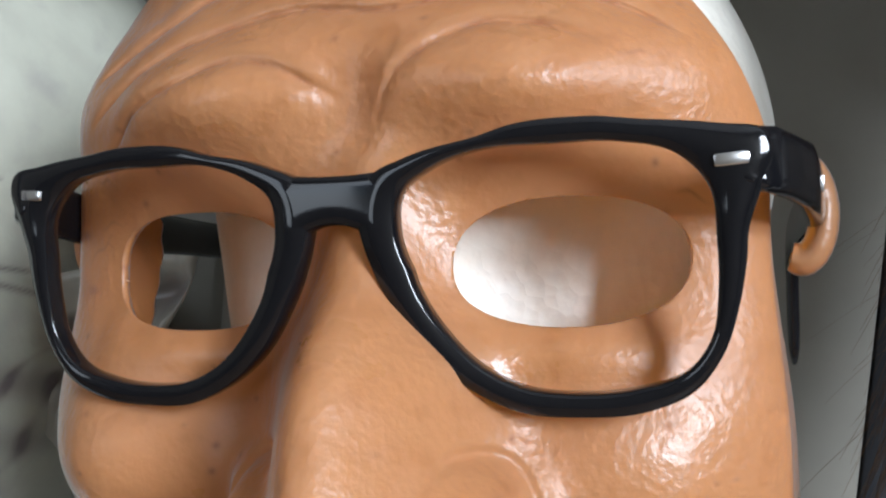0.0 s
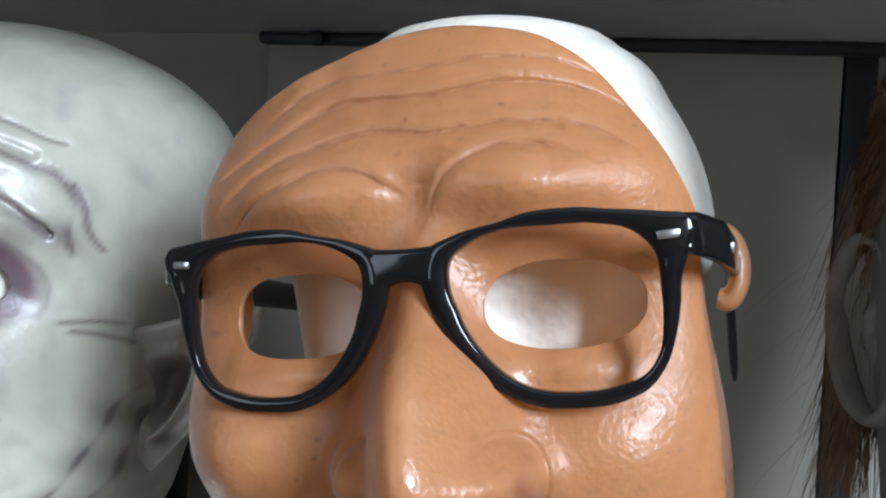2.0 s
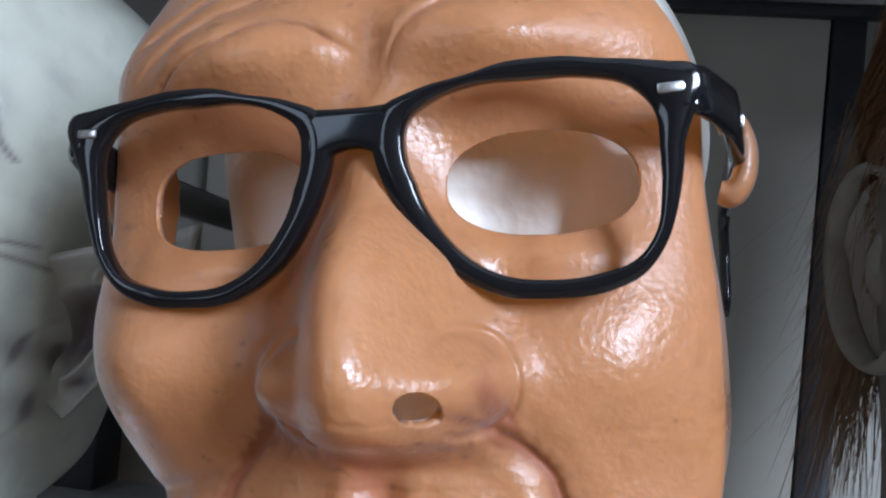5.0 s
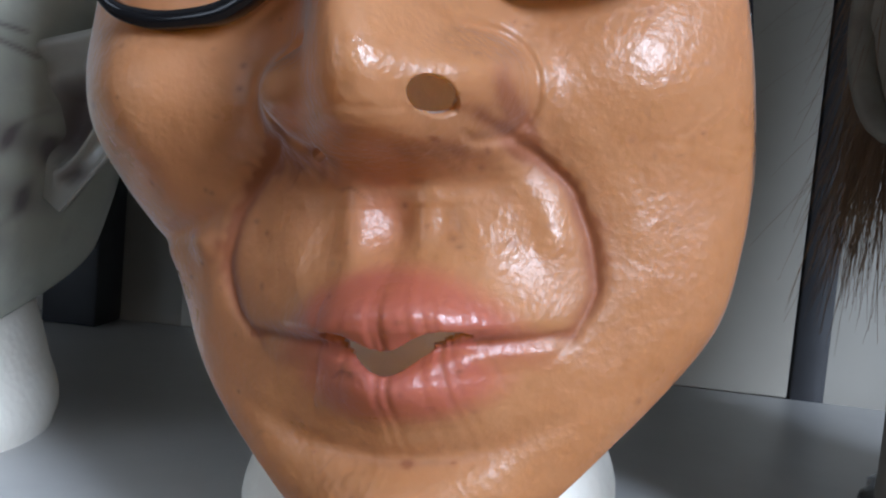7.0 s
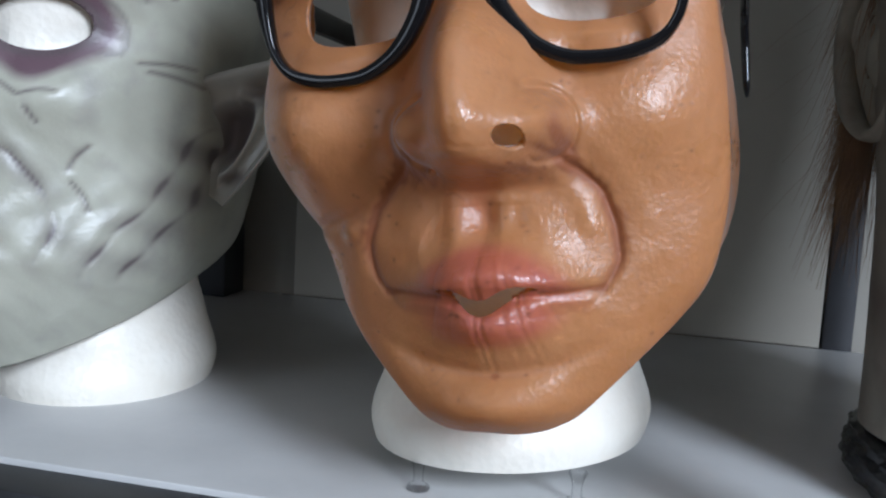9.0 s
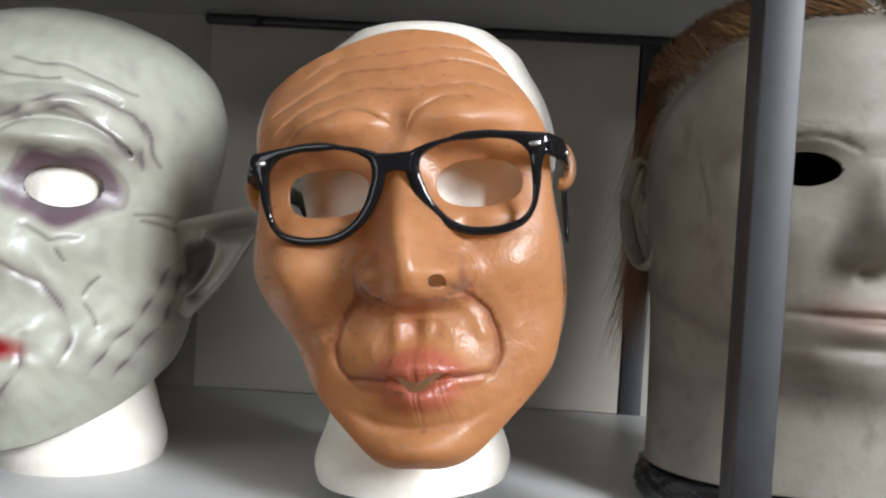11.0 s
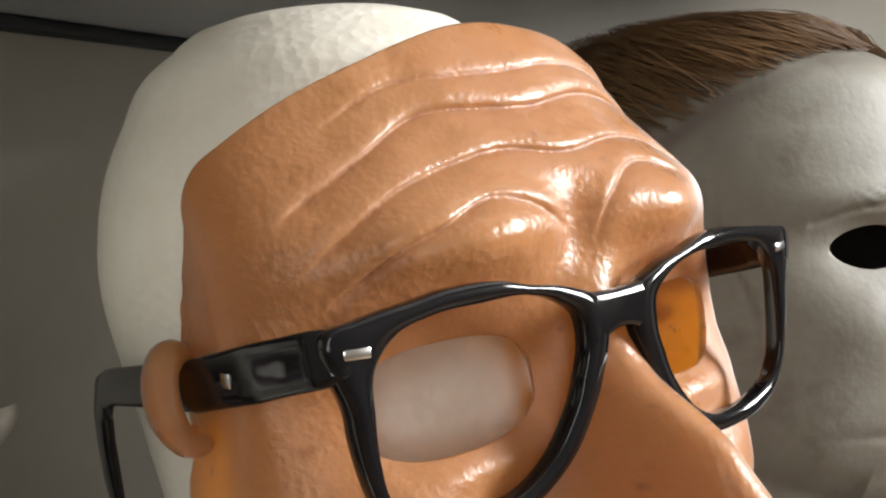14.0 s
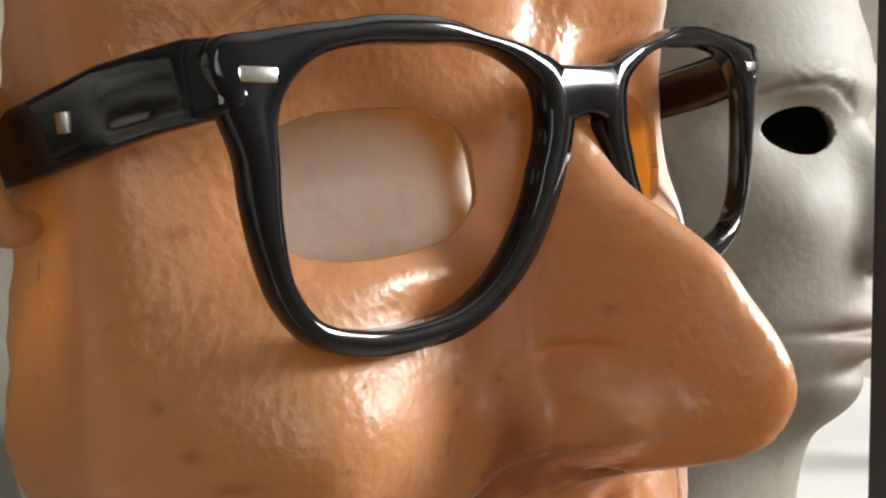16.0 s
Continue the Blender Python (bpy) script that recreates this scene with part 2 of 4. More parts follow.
def shell(name, x, y, z, keep, attributes, mat, thick, m, closed=False, extra=None):
    """A thin moulded sheet from a grid of places in millimetres; keep masks its cells."""
    rows, cols = x.shape
    used = np.zeros(x.shape, bool)
    for a, b in ((0, 0), (1, 0), (0, 1), (1, 1)):
        used[a:rows - 1 + a, b:cols - 1 + b] |= keep
    index = np.cumsum(used.ravel()).reshape(x.shape) - 1
    verts = np.stack([x, y, z], -1)[used] * 0.001
    i, j = np.nonzero(keep)
    faces = np.stack([index[i, j], index[i, j + 1], index[i + 1, j + 1], index[i + 1, j]], -1)
    me = bpy.data.meshes.new(name)
    vl, fl = verts.tolist(), faces.tolist()
    att = {k: v[used] for k, v in attributes.items()}
    pieces = []
    if extra:
        for ev, ef, values, piece in extra:
            if piece:
                pieces.append((ev, ef, values, piece))
                continue
            o = len(vl)
            vl += [tuple(c * 0.001 for c in v) for v in ev]
            fl += [[k + o for k in f] for f in ef]
            for k in att:
                att[k] = np.concatenate([att[k], np.zeros(len(ev)) + np.array(values.get(k, 0.0))])
    me.from_pydata(vl, [], fl)
    for f in me.polygons:
        f.use_smooth = True
    for k, v in att.items():
        a = me.attributes.new(k, "FLOAT", "POINT")
        a.data.foreach_set("value", np.ascontiguousarray(v, dtype=np.float32))
    me.materials.append(mat)
    ob = new(name, me)
    ob.matrix_world = m
    if thick:
        mod = ob.modifiers.new("thickness", "SOLIDIFY")
        mod.thickness, mod.offset = thick, -1
    for ev, ef, values, piece in pieces:
        pm = bpy.data.meshes.new(piece)
        pm.from_pydata([tuple(c * 0.001 for c in v) for v in ev], [], ef)
        for f in pm.polygons:
            f.use_smooth = True
        for k in attributes:
            a = pm.attributes.new(k, "FLOAT", "POINT")
            a.data.foreach_set("value", (np.zeros(len(ev)) + np.array(values.get(k, 0.0))).astype(np.float32))
        pm.materials.append(values.get("mat", mat))
        new(piece, pm).parent = ob
    return ob


def cut(x, z, inside, cx, cz, rx, rz, power=2.0):
    """Marks the places inside an oval and returns where they go on its rim."""
    rho = (np.abs((x - cx) / rx) ** power + np.abs((z - cz) / rz) ** power) ** (1 / power)
    rho = np.maximum(rho, 1e-3)
    now = rho < 1
    return inside | now, np.where(now, cx + (x - cx) / rho, x), np.where(now, cz + (z - cz) / rho, z)


# ---- the room and the rack ----
FLOOR_Z, CEIL_Z, WALL_Y, SIDE = -0.75, 1.9, 0.385, 2.3
FRONT = WIN_Y
tagged(slab("wall_north", (-SIDE, WALL_Y, FLOOR_Z), (SIDE, WALL_Y + 0.1, CEIL_Z), WALL_PAINT), "plain grey painted wall behind the rack", "wall", kind="structure")
tagged(slab("wall_west", (-SIDE - 0.1, FRONT - 0.1, FLOOR_Z), (-SIDE, WALL_Y + 0.1, CEIL_Z), WALL_PAINT), "plain grey painted side wall", "wall", kind="structure")
tagged(slab("wall_east", (SIDE, FRONT - 0.1, FLOOR_Z), (SIDE + 0.1, WALL_Y + 0.1, CEIL_Z), WALL_PAINT), "plain grey painted side wall", "wall", kind="structure")
tagged(slab("floor", (-SIDE - 0.1, FRONT - 0.1, FLOOR_Z - 0.1), (SIDE + 0.1, WALL_Y + 0.1, FLOOR_Z), FLOOR_WOOD), "brown wooden floor of the room", "floor", kind="structure")
tagged(slab("ceiling", (-SIDE - 0.1, FRONT - 0.1, CEIL_Z), (SIDE + 0.1, WALL_Y + 0.1, CEIL_Z + 0.1), CEILING_PAINT), "plain white ceiling", "ceiling", kind="structure")
bm = bmesh.new()
last = -SIDE
for cx, cz, wide, high in ((SIDE_X, SIDE_Z, SIDE_W, SIDE_H), (WIN_X, WIN_Z, WIN_W, WIN_H)):
    x0, x1, z0, z1 = cx - wide / 2, cx + wide / 2, cz - high / 2, cz + high / 2
    box(bm, (last, FRONT - 0.1, FLOOR_Z), (x0, FRONT, CEIL_Z))
    box(bm, (x0, FRONT - 0.1, FLOOR_Z), (x1, FRONT, z0))
    box(bm, (x0, FRONT - 0.1, z1), (x1, FRONT, CEIL_Z))
    last = x1
box(bm, (last, FRONT - 0.1, FLOOR_Z), (SIDE, FRONT, CEIL_Z))
ob = part("wall_south", bm, WALL_PAINT, smooth=False)
ob.matrix_world = RACK
tagged(ob, "grey painted wall with two window openings", "wall", kind="structure")

TOP_Z = 0.326
lower = tagged(slab("shelf_board", (-0.9, 0.0, -0.022), (0.9, 0.372, 0.0), BOARD, 0.0012), "smooth white shelf board in the rack", "shelf", group="shelf boards")
upper = tagged(slab("shelf_board", (-0.9, 0.0, TOP_Z), (0.9, 0.372, TOP_Z + 0.022), BOARD, 0.0012), "smooth white shelf board in the rack", "shelf", group="shelf boards")
rack = new("storage_rack")
rack.matrix_world = RACK
tagged(rack, "black square steel tube rack against the wall", "rack")
for px in (-0.290, 0.137, 0.582):
    slab("post", (px + 0.001, -0.0475, FLOOR_Z), (px + 0.019, -0.0240, 0.75), TUBE, 0.0015, rack)
for px in (0.149, 0.585):
    slab("post", (px, 0.3725, FLOOR_Z), (px + 0.019, 0.3845, 0.75), TUBE, 0.0015, rack)
for pz in (-0.026, TOP_Z - 0.004):
    for xa, xb in ((-0.90, -0.288), (-0.270, 0.148), (0.166, 0.584), (0.602, 0.9)):
        if pz < 0:
            slab("rail", (xa, -0.0235, pz), (xb, -0.0005, pz + 0.024), TUBE, 0.0012, rack)
slab("bolt", (-0.190, 0.352, TOP_Z - 0.010), (-0.181, 0.3595, TOP_Z - 0.001), TUBE, 0.002, rack)
slab("rail", (-0.229, 0.360, TOP_Z - 0.007), (0.9, 0.372, TOP_Z - 0.0005), TUBE, 0.001, rack)


tagged(slab("storage_box", (-0.300, 0.335, 0.0), (-0.264, 0.368, 0.105), TUBE, 0.002), "small black box standing against the wall", "box")
tagged(slab("back_panel", (-0.226, 0.3725, 0.0), (0.1475, 0.3835, TOP_Z - 0.002), PANEL, 0.001), "plain grey board closing the back of the shelf", "panel")


# ---- foam heads ----
def foam_head(m, label, width=1.0, foot_x=0.0):
    """A plain foam display head, in millimetres from the middle of its foot."""
    zs = np.concatenate([np.linspace(0, 78, 26), np.linspace(81, 259, 70)])
    th = np.linspace(0, 2 * np.pi, 97)
    T, Z = np.meshgrid(th, zs)
    half_x = knots(Z, [0, 6, 30, 60, 80, 110, 150, 190, 225, 245, 255, 259], [55.5, 57.5, 51.5, 45, 49, 59, 70, 76, 64, 48.5, 27.5, 1]) * width
    half_y = knots(Z, [0, 6, 30, 60, 80, 110, 150, 190, 225, 245, 255, 259], [61, 63, 56, 50, 56, 66, 70, 71, 66, 50, 28, 1])
    mid_y = knots(Z, [0, 40, 80, 120, 190, 259], [-11, -6, -8, -12, -9, -4])
    X = half_x * np.sin(T) * np.where(np.sin(T) < 0, 0.94, 1.0) + foot_x * knots(Z, [0, 60, 110, 260], [1, 0.7, 0, 0])
    Y = mid_y - half_y * np.cos(T)
    front = np.clip(np.cos(T), 0, 1)
    Y -= front * (14 * np.exp(-((X) / 9) ** 2 - ((Z - 128) / 20) ** 2) - 5 * np.exp(-((np.abs(X) - 28) / 14) ** 2 - ((Z - 158) / 10) ** 2))
    keep = np.ones((Z.shape[0] - 1, Z.shape[1] - 1), bool)
    foot = [(foot_x, -11, 0)] + [(55.5 * width * math.sin(a) * (0.94 if math.sin(a) < 0 else 1) + foot_x, -11 - 61 * math.cos(a), 0) for a in th[:-1]]
    faces = [[0, 1 + (k + 1) % 96, 1 + k] for k in range(96)]
    ob = shell("foam_head", X, Y, Z, keep, {}, FOAM, 0, m, extra=[(foot, faces, {}, "")])
    return tagged(ob, label, "display head", group="foam display heads")


foam_head(pose(0.002, 0.294, 0.0125, 0, -3.5, -8), "white foam display head on clear pins, wearing the spectacled mask", 1.0, -6.5)


def push_pin(m):
    bm = bmesh.new()
    prof = [(0.0, 0.0), (4.2, 0.0), (4.4, 0.8), (4.0, 1.6), (2.2, 2.2), (1.9, 6.0), (2.3, 9.0), (3.4, 11.0), (3.4, 12.3), (0.0, 12.4)]
    rings = [[bm.verts.new((r * 0.001 * math.cos(a * math.pi / 8), r * 0.001 * math.sin(a * math.pi / 8), h * 0.001)) for a in range(16)] if r else [bm.verts.new((0, 0, h * 0.001))] for r, h in prof]
    for a, b in zip(rings, rings[1:]):
        for k in range(16):
            bm.faces.new([v for v in dict.fromkeys((a[k % len(a)], a[(k + 1) % len(a)], b[(k + 1) % len(b)], b[k % len(b)]))])
    ob = part("push_pin", bm, CLEAR)
    ob.matrix_world = m
    return tagged(ob, "clear plastic push pin under the foam head", "pin", group="push pins")


pin = push_pin(pose(-0.0325, 0.2335, 0.0))
for px, py in ((0.025, 0.2365), (-0.030, 0.325), (0.026, 0.328)):
    copy_thing(pin, pose(px, py, 0))


# ---- the tan mask ----
MASK = pose(-0.02285, 0.1889, 0.188, 0, -7.1, -9.9)


WRINKLES = (
    ((-52, -33, -17, -1, 14, 35, 50), (42, 51, 52, 52.5, 54, 52, 46), 1.3),
    ((-68, -47, -27, -14, 0, 25, 45, 60), (24, 35, 44, 44, 43.5, 46, 42, 34), 1.9),
    ((-66, -45, -28, -13, 3, 27, 45, 60), (14, 27, 32, 34, 32, 34, 31, 23), 1.9),
    ((-62, -48, -38, -24, -16, -2), (6, 16, 20, 24, 22.5, 15), 2.0),
    ((4, 8, 14, 23, 32, 46), (10, 18, 23, 27, 27, 22), 2.0),
)


def fold_ring(u, w):
    """1 along the uneven fold round the muzzle."""
    t = np.arctan2(w + 92, u - 3)
    return np.hypot((u - 3) / 40, (w + 92) / 30) * (1 + 0.02 * np.sin(t * 5 + 1) + 0.008 * np.sin(t * 11) + 0.004 * np.sin(t * 23 + 2) - 0.05 * np.exp(-((t - 1.0) / 0.25) ** 2) - 0.06 * np.exp(-((t - 2.2) / 0.3) ** 2))


def tan_front(u, w):
    """Depth of the tan mask's front at (u, w), in millimetres."""
    left = knots(w, [-160, -146, -133, -117, -103, -95, -87, -77, -66, -55, -40, -20, 20, 40, 70], [36, 42, 48, 55.5, 59.5, 62, 65.5, 72, 78, 82, 81.5, 78.5, 78, 76, 66])
    right = knots(w, [-160, -146, -133, -120, -109, -91, -55, -20, 20, 40, 70], [32, 39, 48, 58, 66, 72, 74.5, 72, 69, 60, 50])
    a = np.where(u < 0, left, right)
    yf = knots(w, [-160, -150, -135, -110, -85, -50, -15, 8, 22, 32, 42, 56, 66, 74], [16, 5, 0, 3, 6, 6, 6, 6, 5, 10, 17, 24, 33, 46])
    b = knots(w, [-160, -120, -80, 10, 40, 70], [30, 28, 26, 27, 36, 32])
    k = np.clip(np.abs(u) / a, 0, 1)
    y = yf + b * (1 - np.sqrt(np.maximum(1 - k ** 2, 0.0)))
    # nose
    n = u - 3 - 4 * np.clip((-20 - w) / 35, 0, 1)
    ridge = knots(w, [-80, -75, -71, -67.5, -64, -59, -54, -47, -41, -34, -27, -20, -8, 6, 18], [0, 3, 14, 29, 37, 41, 42, 40, 36.5, 32, 25, 16, 8, 3, 0])
    wide = knots(w, [-80, -60, -45, -20, 10], [18.5, 19, 17, 12, 9])
    bridge = ridge * np.exp(-np.abs(n / wide) ** 2.1)
    wings = 26 * sum(np.exp(-(np.hypot((n - off) / 11.0, (w + 57) / 9.5)) ** 2.6) for off in (-18.5, 15.0))
    y = y - (bridge ** 3.5 + wings ** 3.5 + 1e-9) ** (1 / 3.5)
    for sx in (-1, 1):
        y = y + 2.5 * np.exp(-((np.hypot((n - sx * 16.5) / 9.0, (w + 57) / 9.5) - 1.12) / 0.14) ** 2) * (n * sx > 15)
        # sockets, brows, cheeks
        y = y + 6 * gauss(u, w, sx * 36, -15, 28, 15)
        y = y - 7.5 * gauss(u, w, sx * 32, 15, 22, 10)
        y = y - 8 * gauss(u, w, sx * 50, -54, 22, 19)
        y = y - 3 * gauss(u, w, sx * 36, -31, 22, 5)
    y = y - 8 * gauss(u, w, -62, -52, 18, 20)
    y = y + 2.2 * np.exp(-((w + 83 - 0.25 * (u + 50)) / 2.6) ** 2) * np.clip((u + 70) / 8, 0, 1) * np.clip((-36 - u) / 8, 0, 1) - 2.4 * gauss(u, w, -45, -87, 4.5, 4.5)
    y = y + 4.5 * gauss(u, w, -1, 14, 8, 12)
    # muzzle and its folds
    e = fold_ring(u, w)
    side = np.clip((np.abs(u - 3) - 17) / 9, 0, 1) * np.where(u < 3, 0.55, 1.0)
    low = np.clip((w + 113) / 10, 0, 1)
    band = side * np.exp(-((w + 83) / 20) ** 4)
    y = y - np.where(u < 3, 4.0, 2.8) / (1 + np.exp(-(e - 1.03) / 0.035)) * np.exp(-(np.clip(e - 1, 0, 9) / 0.4) ** 2) * band
    y = y + 1.0 * np.exp(-((e - 1.0) / 0.04) ** 2) * side * low + 0.9 * np.exp(-((e - 1.12) / 0.11) ** 2) * np.clip((u - 22) / 10, 0, 1) * np.clip((w + 104) / 12, 0, 1)
    y = y - 5.5 * np.clip((1.0 - e) / 0.5, 0, 1) ** 0.75 * low
    y = y + 1.6 * gauss(u, w, 14, -82, 3, 5) - 0.7 * gauss(u, w, 24, -80, 7, 6) - 0.5 * gauss(u, w, 36, -84, 4, 8) - 1.2 * gauss(u, w, -36, -86, 5, 6)
    y = y - 1.2 * np.exp(-((e - 0.86) / 0.10) ** 2) * np.clip((u - 16) / 10, 0, 1) * np.clip((w + 98) / 10, 0, 1)
    # lips and chin
    y = y - 11 * gauss(u, w, 6, -108, 25, 18)
    y = y - 7.5 * gauss(u, w, 6, -98.5 - 0.012 * (u - 6) ** 2, 20, 6) - 7 * gauss(u, w, 6, -115, 17, 7)
    y = y + 4 * np.exp(-((w + 106.5 + 3.5 * np.exp(-((u - 5.5) / 7) ** 2)) / 2.0) ** 2) * np.clip((38 - np.abs(u - 3)) / 8, 0, 1) * (0.4 + 0.6 * np.exp(-((u - 5) / 20) ** 2))
    y = y + 2.6 * gauss(u, w, 4, -86, 4, 8) - 2.0 * gauss(u, w, -4.5, -83, 3.8, 11) - 1.8 * gauss(u, w, 12, -80, 4.5, 6)
    y = y + 2.8 * gauss(u, w - 0.007 * (u - 4) ** 2, 4, -131.5, 26, 3.2)
    y = y - 8 * gauss(u, w, 4, -142, 24, 9)
    for c, deep in ((-15, 0.5), (-8.5, 0.3), (-1, 0.8), (0.8, 1.0), (7, 0.35), (10.5, 0.9), (12.5, 0.6), (19, 0.4), (26, 0.3)):
        y = y + deep * np.exp(-((u - 4 - c - 0.25 * c * (w + 107) / -14) / 0.9) ** 2) * gauss(u, w, 6, -108, 25, 13)
    # wrinkles of the brow
    for xs, zs, depth in WRINKLES:
        d = w - knots(u, xs, zs)
        f = np.clip((u - xs[0]) / 8, 0, 1) * np.clip((xs[-1] - u) / 8, 0, 1)
        y = y + (0.8 * depth * np.exp(-np.abs(d) / np.where(d > 0, 0.75, 1.3)) - 0.24 * depth * np.exp(-((d - 3.2) / 2.4) ** 2) - 0.12 * depth * np.exp(-((d + 4.0) / 3.0) ** 2)) * f
    # hand-modelled unevenness
    rng = np.random.RandomState(11)
    for wave, size in ((31, 0.22), (19, 0.12), (11, 0.035), (7, 0.012)):
        for k in range(2):
            turn, shift = rng.uniform(0, np.pi), rng.uniform(0, 7, 2)
            p, q = u * np.cos(turn) + w * np.sin(turn), w * np.cos(turn) - u * np.sin(turn)
            y = y + size * np.sin(6.283 * p / wave + shift[0] + 1.3 * np.sin(q / wave * 2.7)) * np.sin(6.283 * q / (wave * 1.37) + shift[1])
    return y, a


def tan_mask():
    rows, cols = 430, 460
    S, R = np.meshgrid(np.linspace(-1.2, 1.2, cols), np.linspace(0, 1, rows))
    bottom = knots(S, [-1.2, -1.0, -0.8, -0.5, -0.35, 0, 0.38, 0.52, 0.63, 0.84, 1.0, 1.2], [-70, -86, -108, -134, -146, -151, -150, -146, -139, -122, -109, -96])
    top = knots(S, [-1.2, -1.1, -1.0, -0.85, -0.7, -0.54, -0.35, 0, 0.22, 0.45, 0.67, 0.76, 0.83, 0.9, 1.0, 1.2], [-6, 16, 27, 37, 43, 50, 57, 66, 64, 58, 43, 31, 19, 11, 5, 2])
    W = bottom + (top - bottom) * R
    phi = np.clip(S, -1, 1) * (np.pi / 2)
    U = tan_front(S, W)[1] * np.sin(phi)
    inside = np.zeros(U.shape, bool)
    holes = ((38, -15.5, 20.5, 11.5, 2.3), (-37.3, -15.8, 21.6, 11.6, 2.6), (19.5, -60.5, 3.7, 3.6, 2.0), (-9, -69, 2.4, 1.4, 2.0))
    for cx, cz, rx, rz, p in holes:
        inside, U, W = cut(U, W, inside, cx, cz, rx, rz, p)
    # the gull-winged mouth opening
    mc = -104.6 - 5.0 * np.exp(-((U - 4.5) / 7) ** 2)
    half = 2.4 * np.clip(1 - ((U - 5.5) / 16) ** 2, 0, 1) ** 0.6
    now = (np.abs(W - mc) < half)
    inside |= now
    W = np.where(now, mc + np.sign(W - mc) * half, W)
    Y, A = tan_front(U, W)
    over = np.clip(np.abs(S) - 1, 0, 1)
    Y = Y + over * 120
    U = np.where(over > 0, np.sign(S) * (A - 1.0 * np.sin(over * 9 + W * 0.05) * over * 8), U)
    Y = Y + 0.4 * np.sin(W * 0.35) * (over > 0.1) + 0.4 * np.sin(W * 0.83) * (over > 0.1)
    keep = ~(inside[:-1, :-1] & inside[1:, :-1] & inside[:-1, 1:] & inside[1:, 1:])
    mid = np.abs(S) < 0.7
    lips = np.maximum(gauss(U, W, 5.5, -100 - 0.012 * (U - 5.5) ** 2, 30, 10), gauss(U, W, 5, -113, 24, 10))
    lips = np.clip((lips - 0.33) / 0.3, 0, 1) * mid
    lips = np.maximum(lips, 0.35 * gauss(U, W, 1, -80, 6, 9))
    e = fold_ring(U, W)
    # crease paint, plus shade put into the colour of folds and nose underside
    wash_shade = np.exp(-((e - 1.0) / 0.055) ** 2) * np.clip((np.abs(U - 3) - 17) / 9, 0, 1) * np.clip((W + 113) / 10, 0, 1)
    wash_shade = wash_shade + 1.0 * np.exp(-((W + 106.2) / 1.2) ** 2) * (np.abs(U - 3) < 36) * (np.abs(U - 6) > 15)
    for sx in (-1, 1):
        wash_shade = wash_shade + 1.0 * gauss(U - 3, W, sx * 26.5, -60, 1.8, 8) + 0.5 * gauss(U - 3, W, sx * 14, -69, 9, 2.0)
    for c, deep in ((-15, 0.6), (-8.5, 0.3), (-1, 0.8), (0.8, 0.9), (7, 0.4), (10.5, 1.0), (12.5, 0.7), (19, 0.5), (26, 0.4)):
        wash_shade = wash_shade + deep * np.exp(-((U - 4 - c - 0.25 * c * (W + 107) / -14) / 0.6) ** 2) * gauss(U, W, 6, -108, 22, 8)
    wash_shade = wash_shade + 0.5 * gauss(U, W - 0.007 * (U - 4) ** 2, 4, -132, 22, 1.0) + gauss(U, W, 5, -132, 1.2, 0.9) + 0.6 * gauss(U, W, -11, -67, 4, 2)
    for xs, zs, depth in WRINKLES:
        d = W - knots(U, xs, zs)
        wash_shade = wash_shade + 0.85 * np.exp(-(d / 0.5) ** 2) * np.clip((U - xs[0]) / 8, 0, 1) * np.clip((xs[-1] - U) / 8, 0, 1) * (0.6 + 0.4 * np.sin(U * 0.6))
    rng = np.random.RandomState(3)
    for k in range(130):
        wash_shade = wash_shade + rng.uniform(0.3, 1.0) * gauss(U, W, rng.uniform(-70, 68), rng.uniform(-140, 58), rng.uniform(0.5, 1.0), rng.uniform(0.4, 0.9))
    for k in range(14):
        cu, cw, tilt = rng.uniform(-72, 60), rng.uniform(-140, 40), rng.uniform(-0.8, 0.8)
        wash_shade = wash_shade + rng.uniform(0.3, 0.7) * np.exp(-((U - cu) / rng.uniform(2, 4.5)) ** 2 - ((W - cw - tilt * (U - cu) - 0.6 * np.sin(U)) / 0.45) ** 2)
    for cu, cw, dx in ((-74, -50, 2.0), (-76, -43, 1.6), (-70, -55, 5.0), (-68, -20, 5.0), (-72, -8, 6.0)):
        wash_shade = wash_shade + 0.8 * gauss(U, W, cu, cw, dx * 0.5, 1.2)
    wash_shade = wash_shade + 0.25 * gauss(U, W, -57, 38, 8, 4) * (0.5 + 0.5 * np.sin(U * 2.1 + W))
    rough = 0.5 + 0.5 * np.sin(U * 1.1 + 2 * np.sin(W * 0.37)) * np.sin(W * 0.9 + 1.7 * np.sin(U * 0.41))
    # uneven brown round folds and nose wings: paint tint with their shade added
    wash_shade = wash_shade + 0.55 * np.exp(-((e - 1.05) / 0.07) ** 2) * np.clip((np.abs(U - 3) - 14) / 9, 0, 1) * np.clip((W + 100) / 10, 0, 1) * rough * (W < -52)
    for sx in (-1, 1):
        wash_shade = wash_shade + 0.5 * gauss(U - 3, W, sx * 28, -68, 4, 7) * rough + 0.45 * gauss(U - 3, W, sx * 15, -71, 11, 3.5) * rough
    wash_shade = wash_shade + 0.9 * gauss(U, W, -19, -67, 2.6, 5) + 0.8 * gauss(U, W, 31.5, -66, 2.0, 6) + (0.5 * gauss(U, W, -10, -72, 9, 2.2) + 0.5 * gauss(U, W, -41, -88, 5, 6) + 0.45 * gauss(U, W, 45, -88, 3.5, 11)) * (0.4 + 0.6 * rough)
    wash_shade = np.clip(wash_shade, 0, 1)
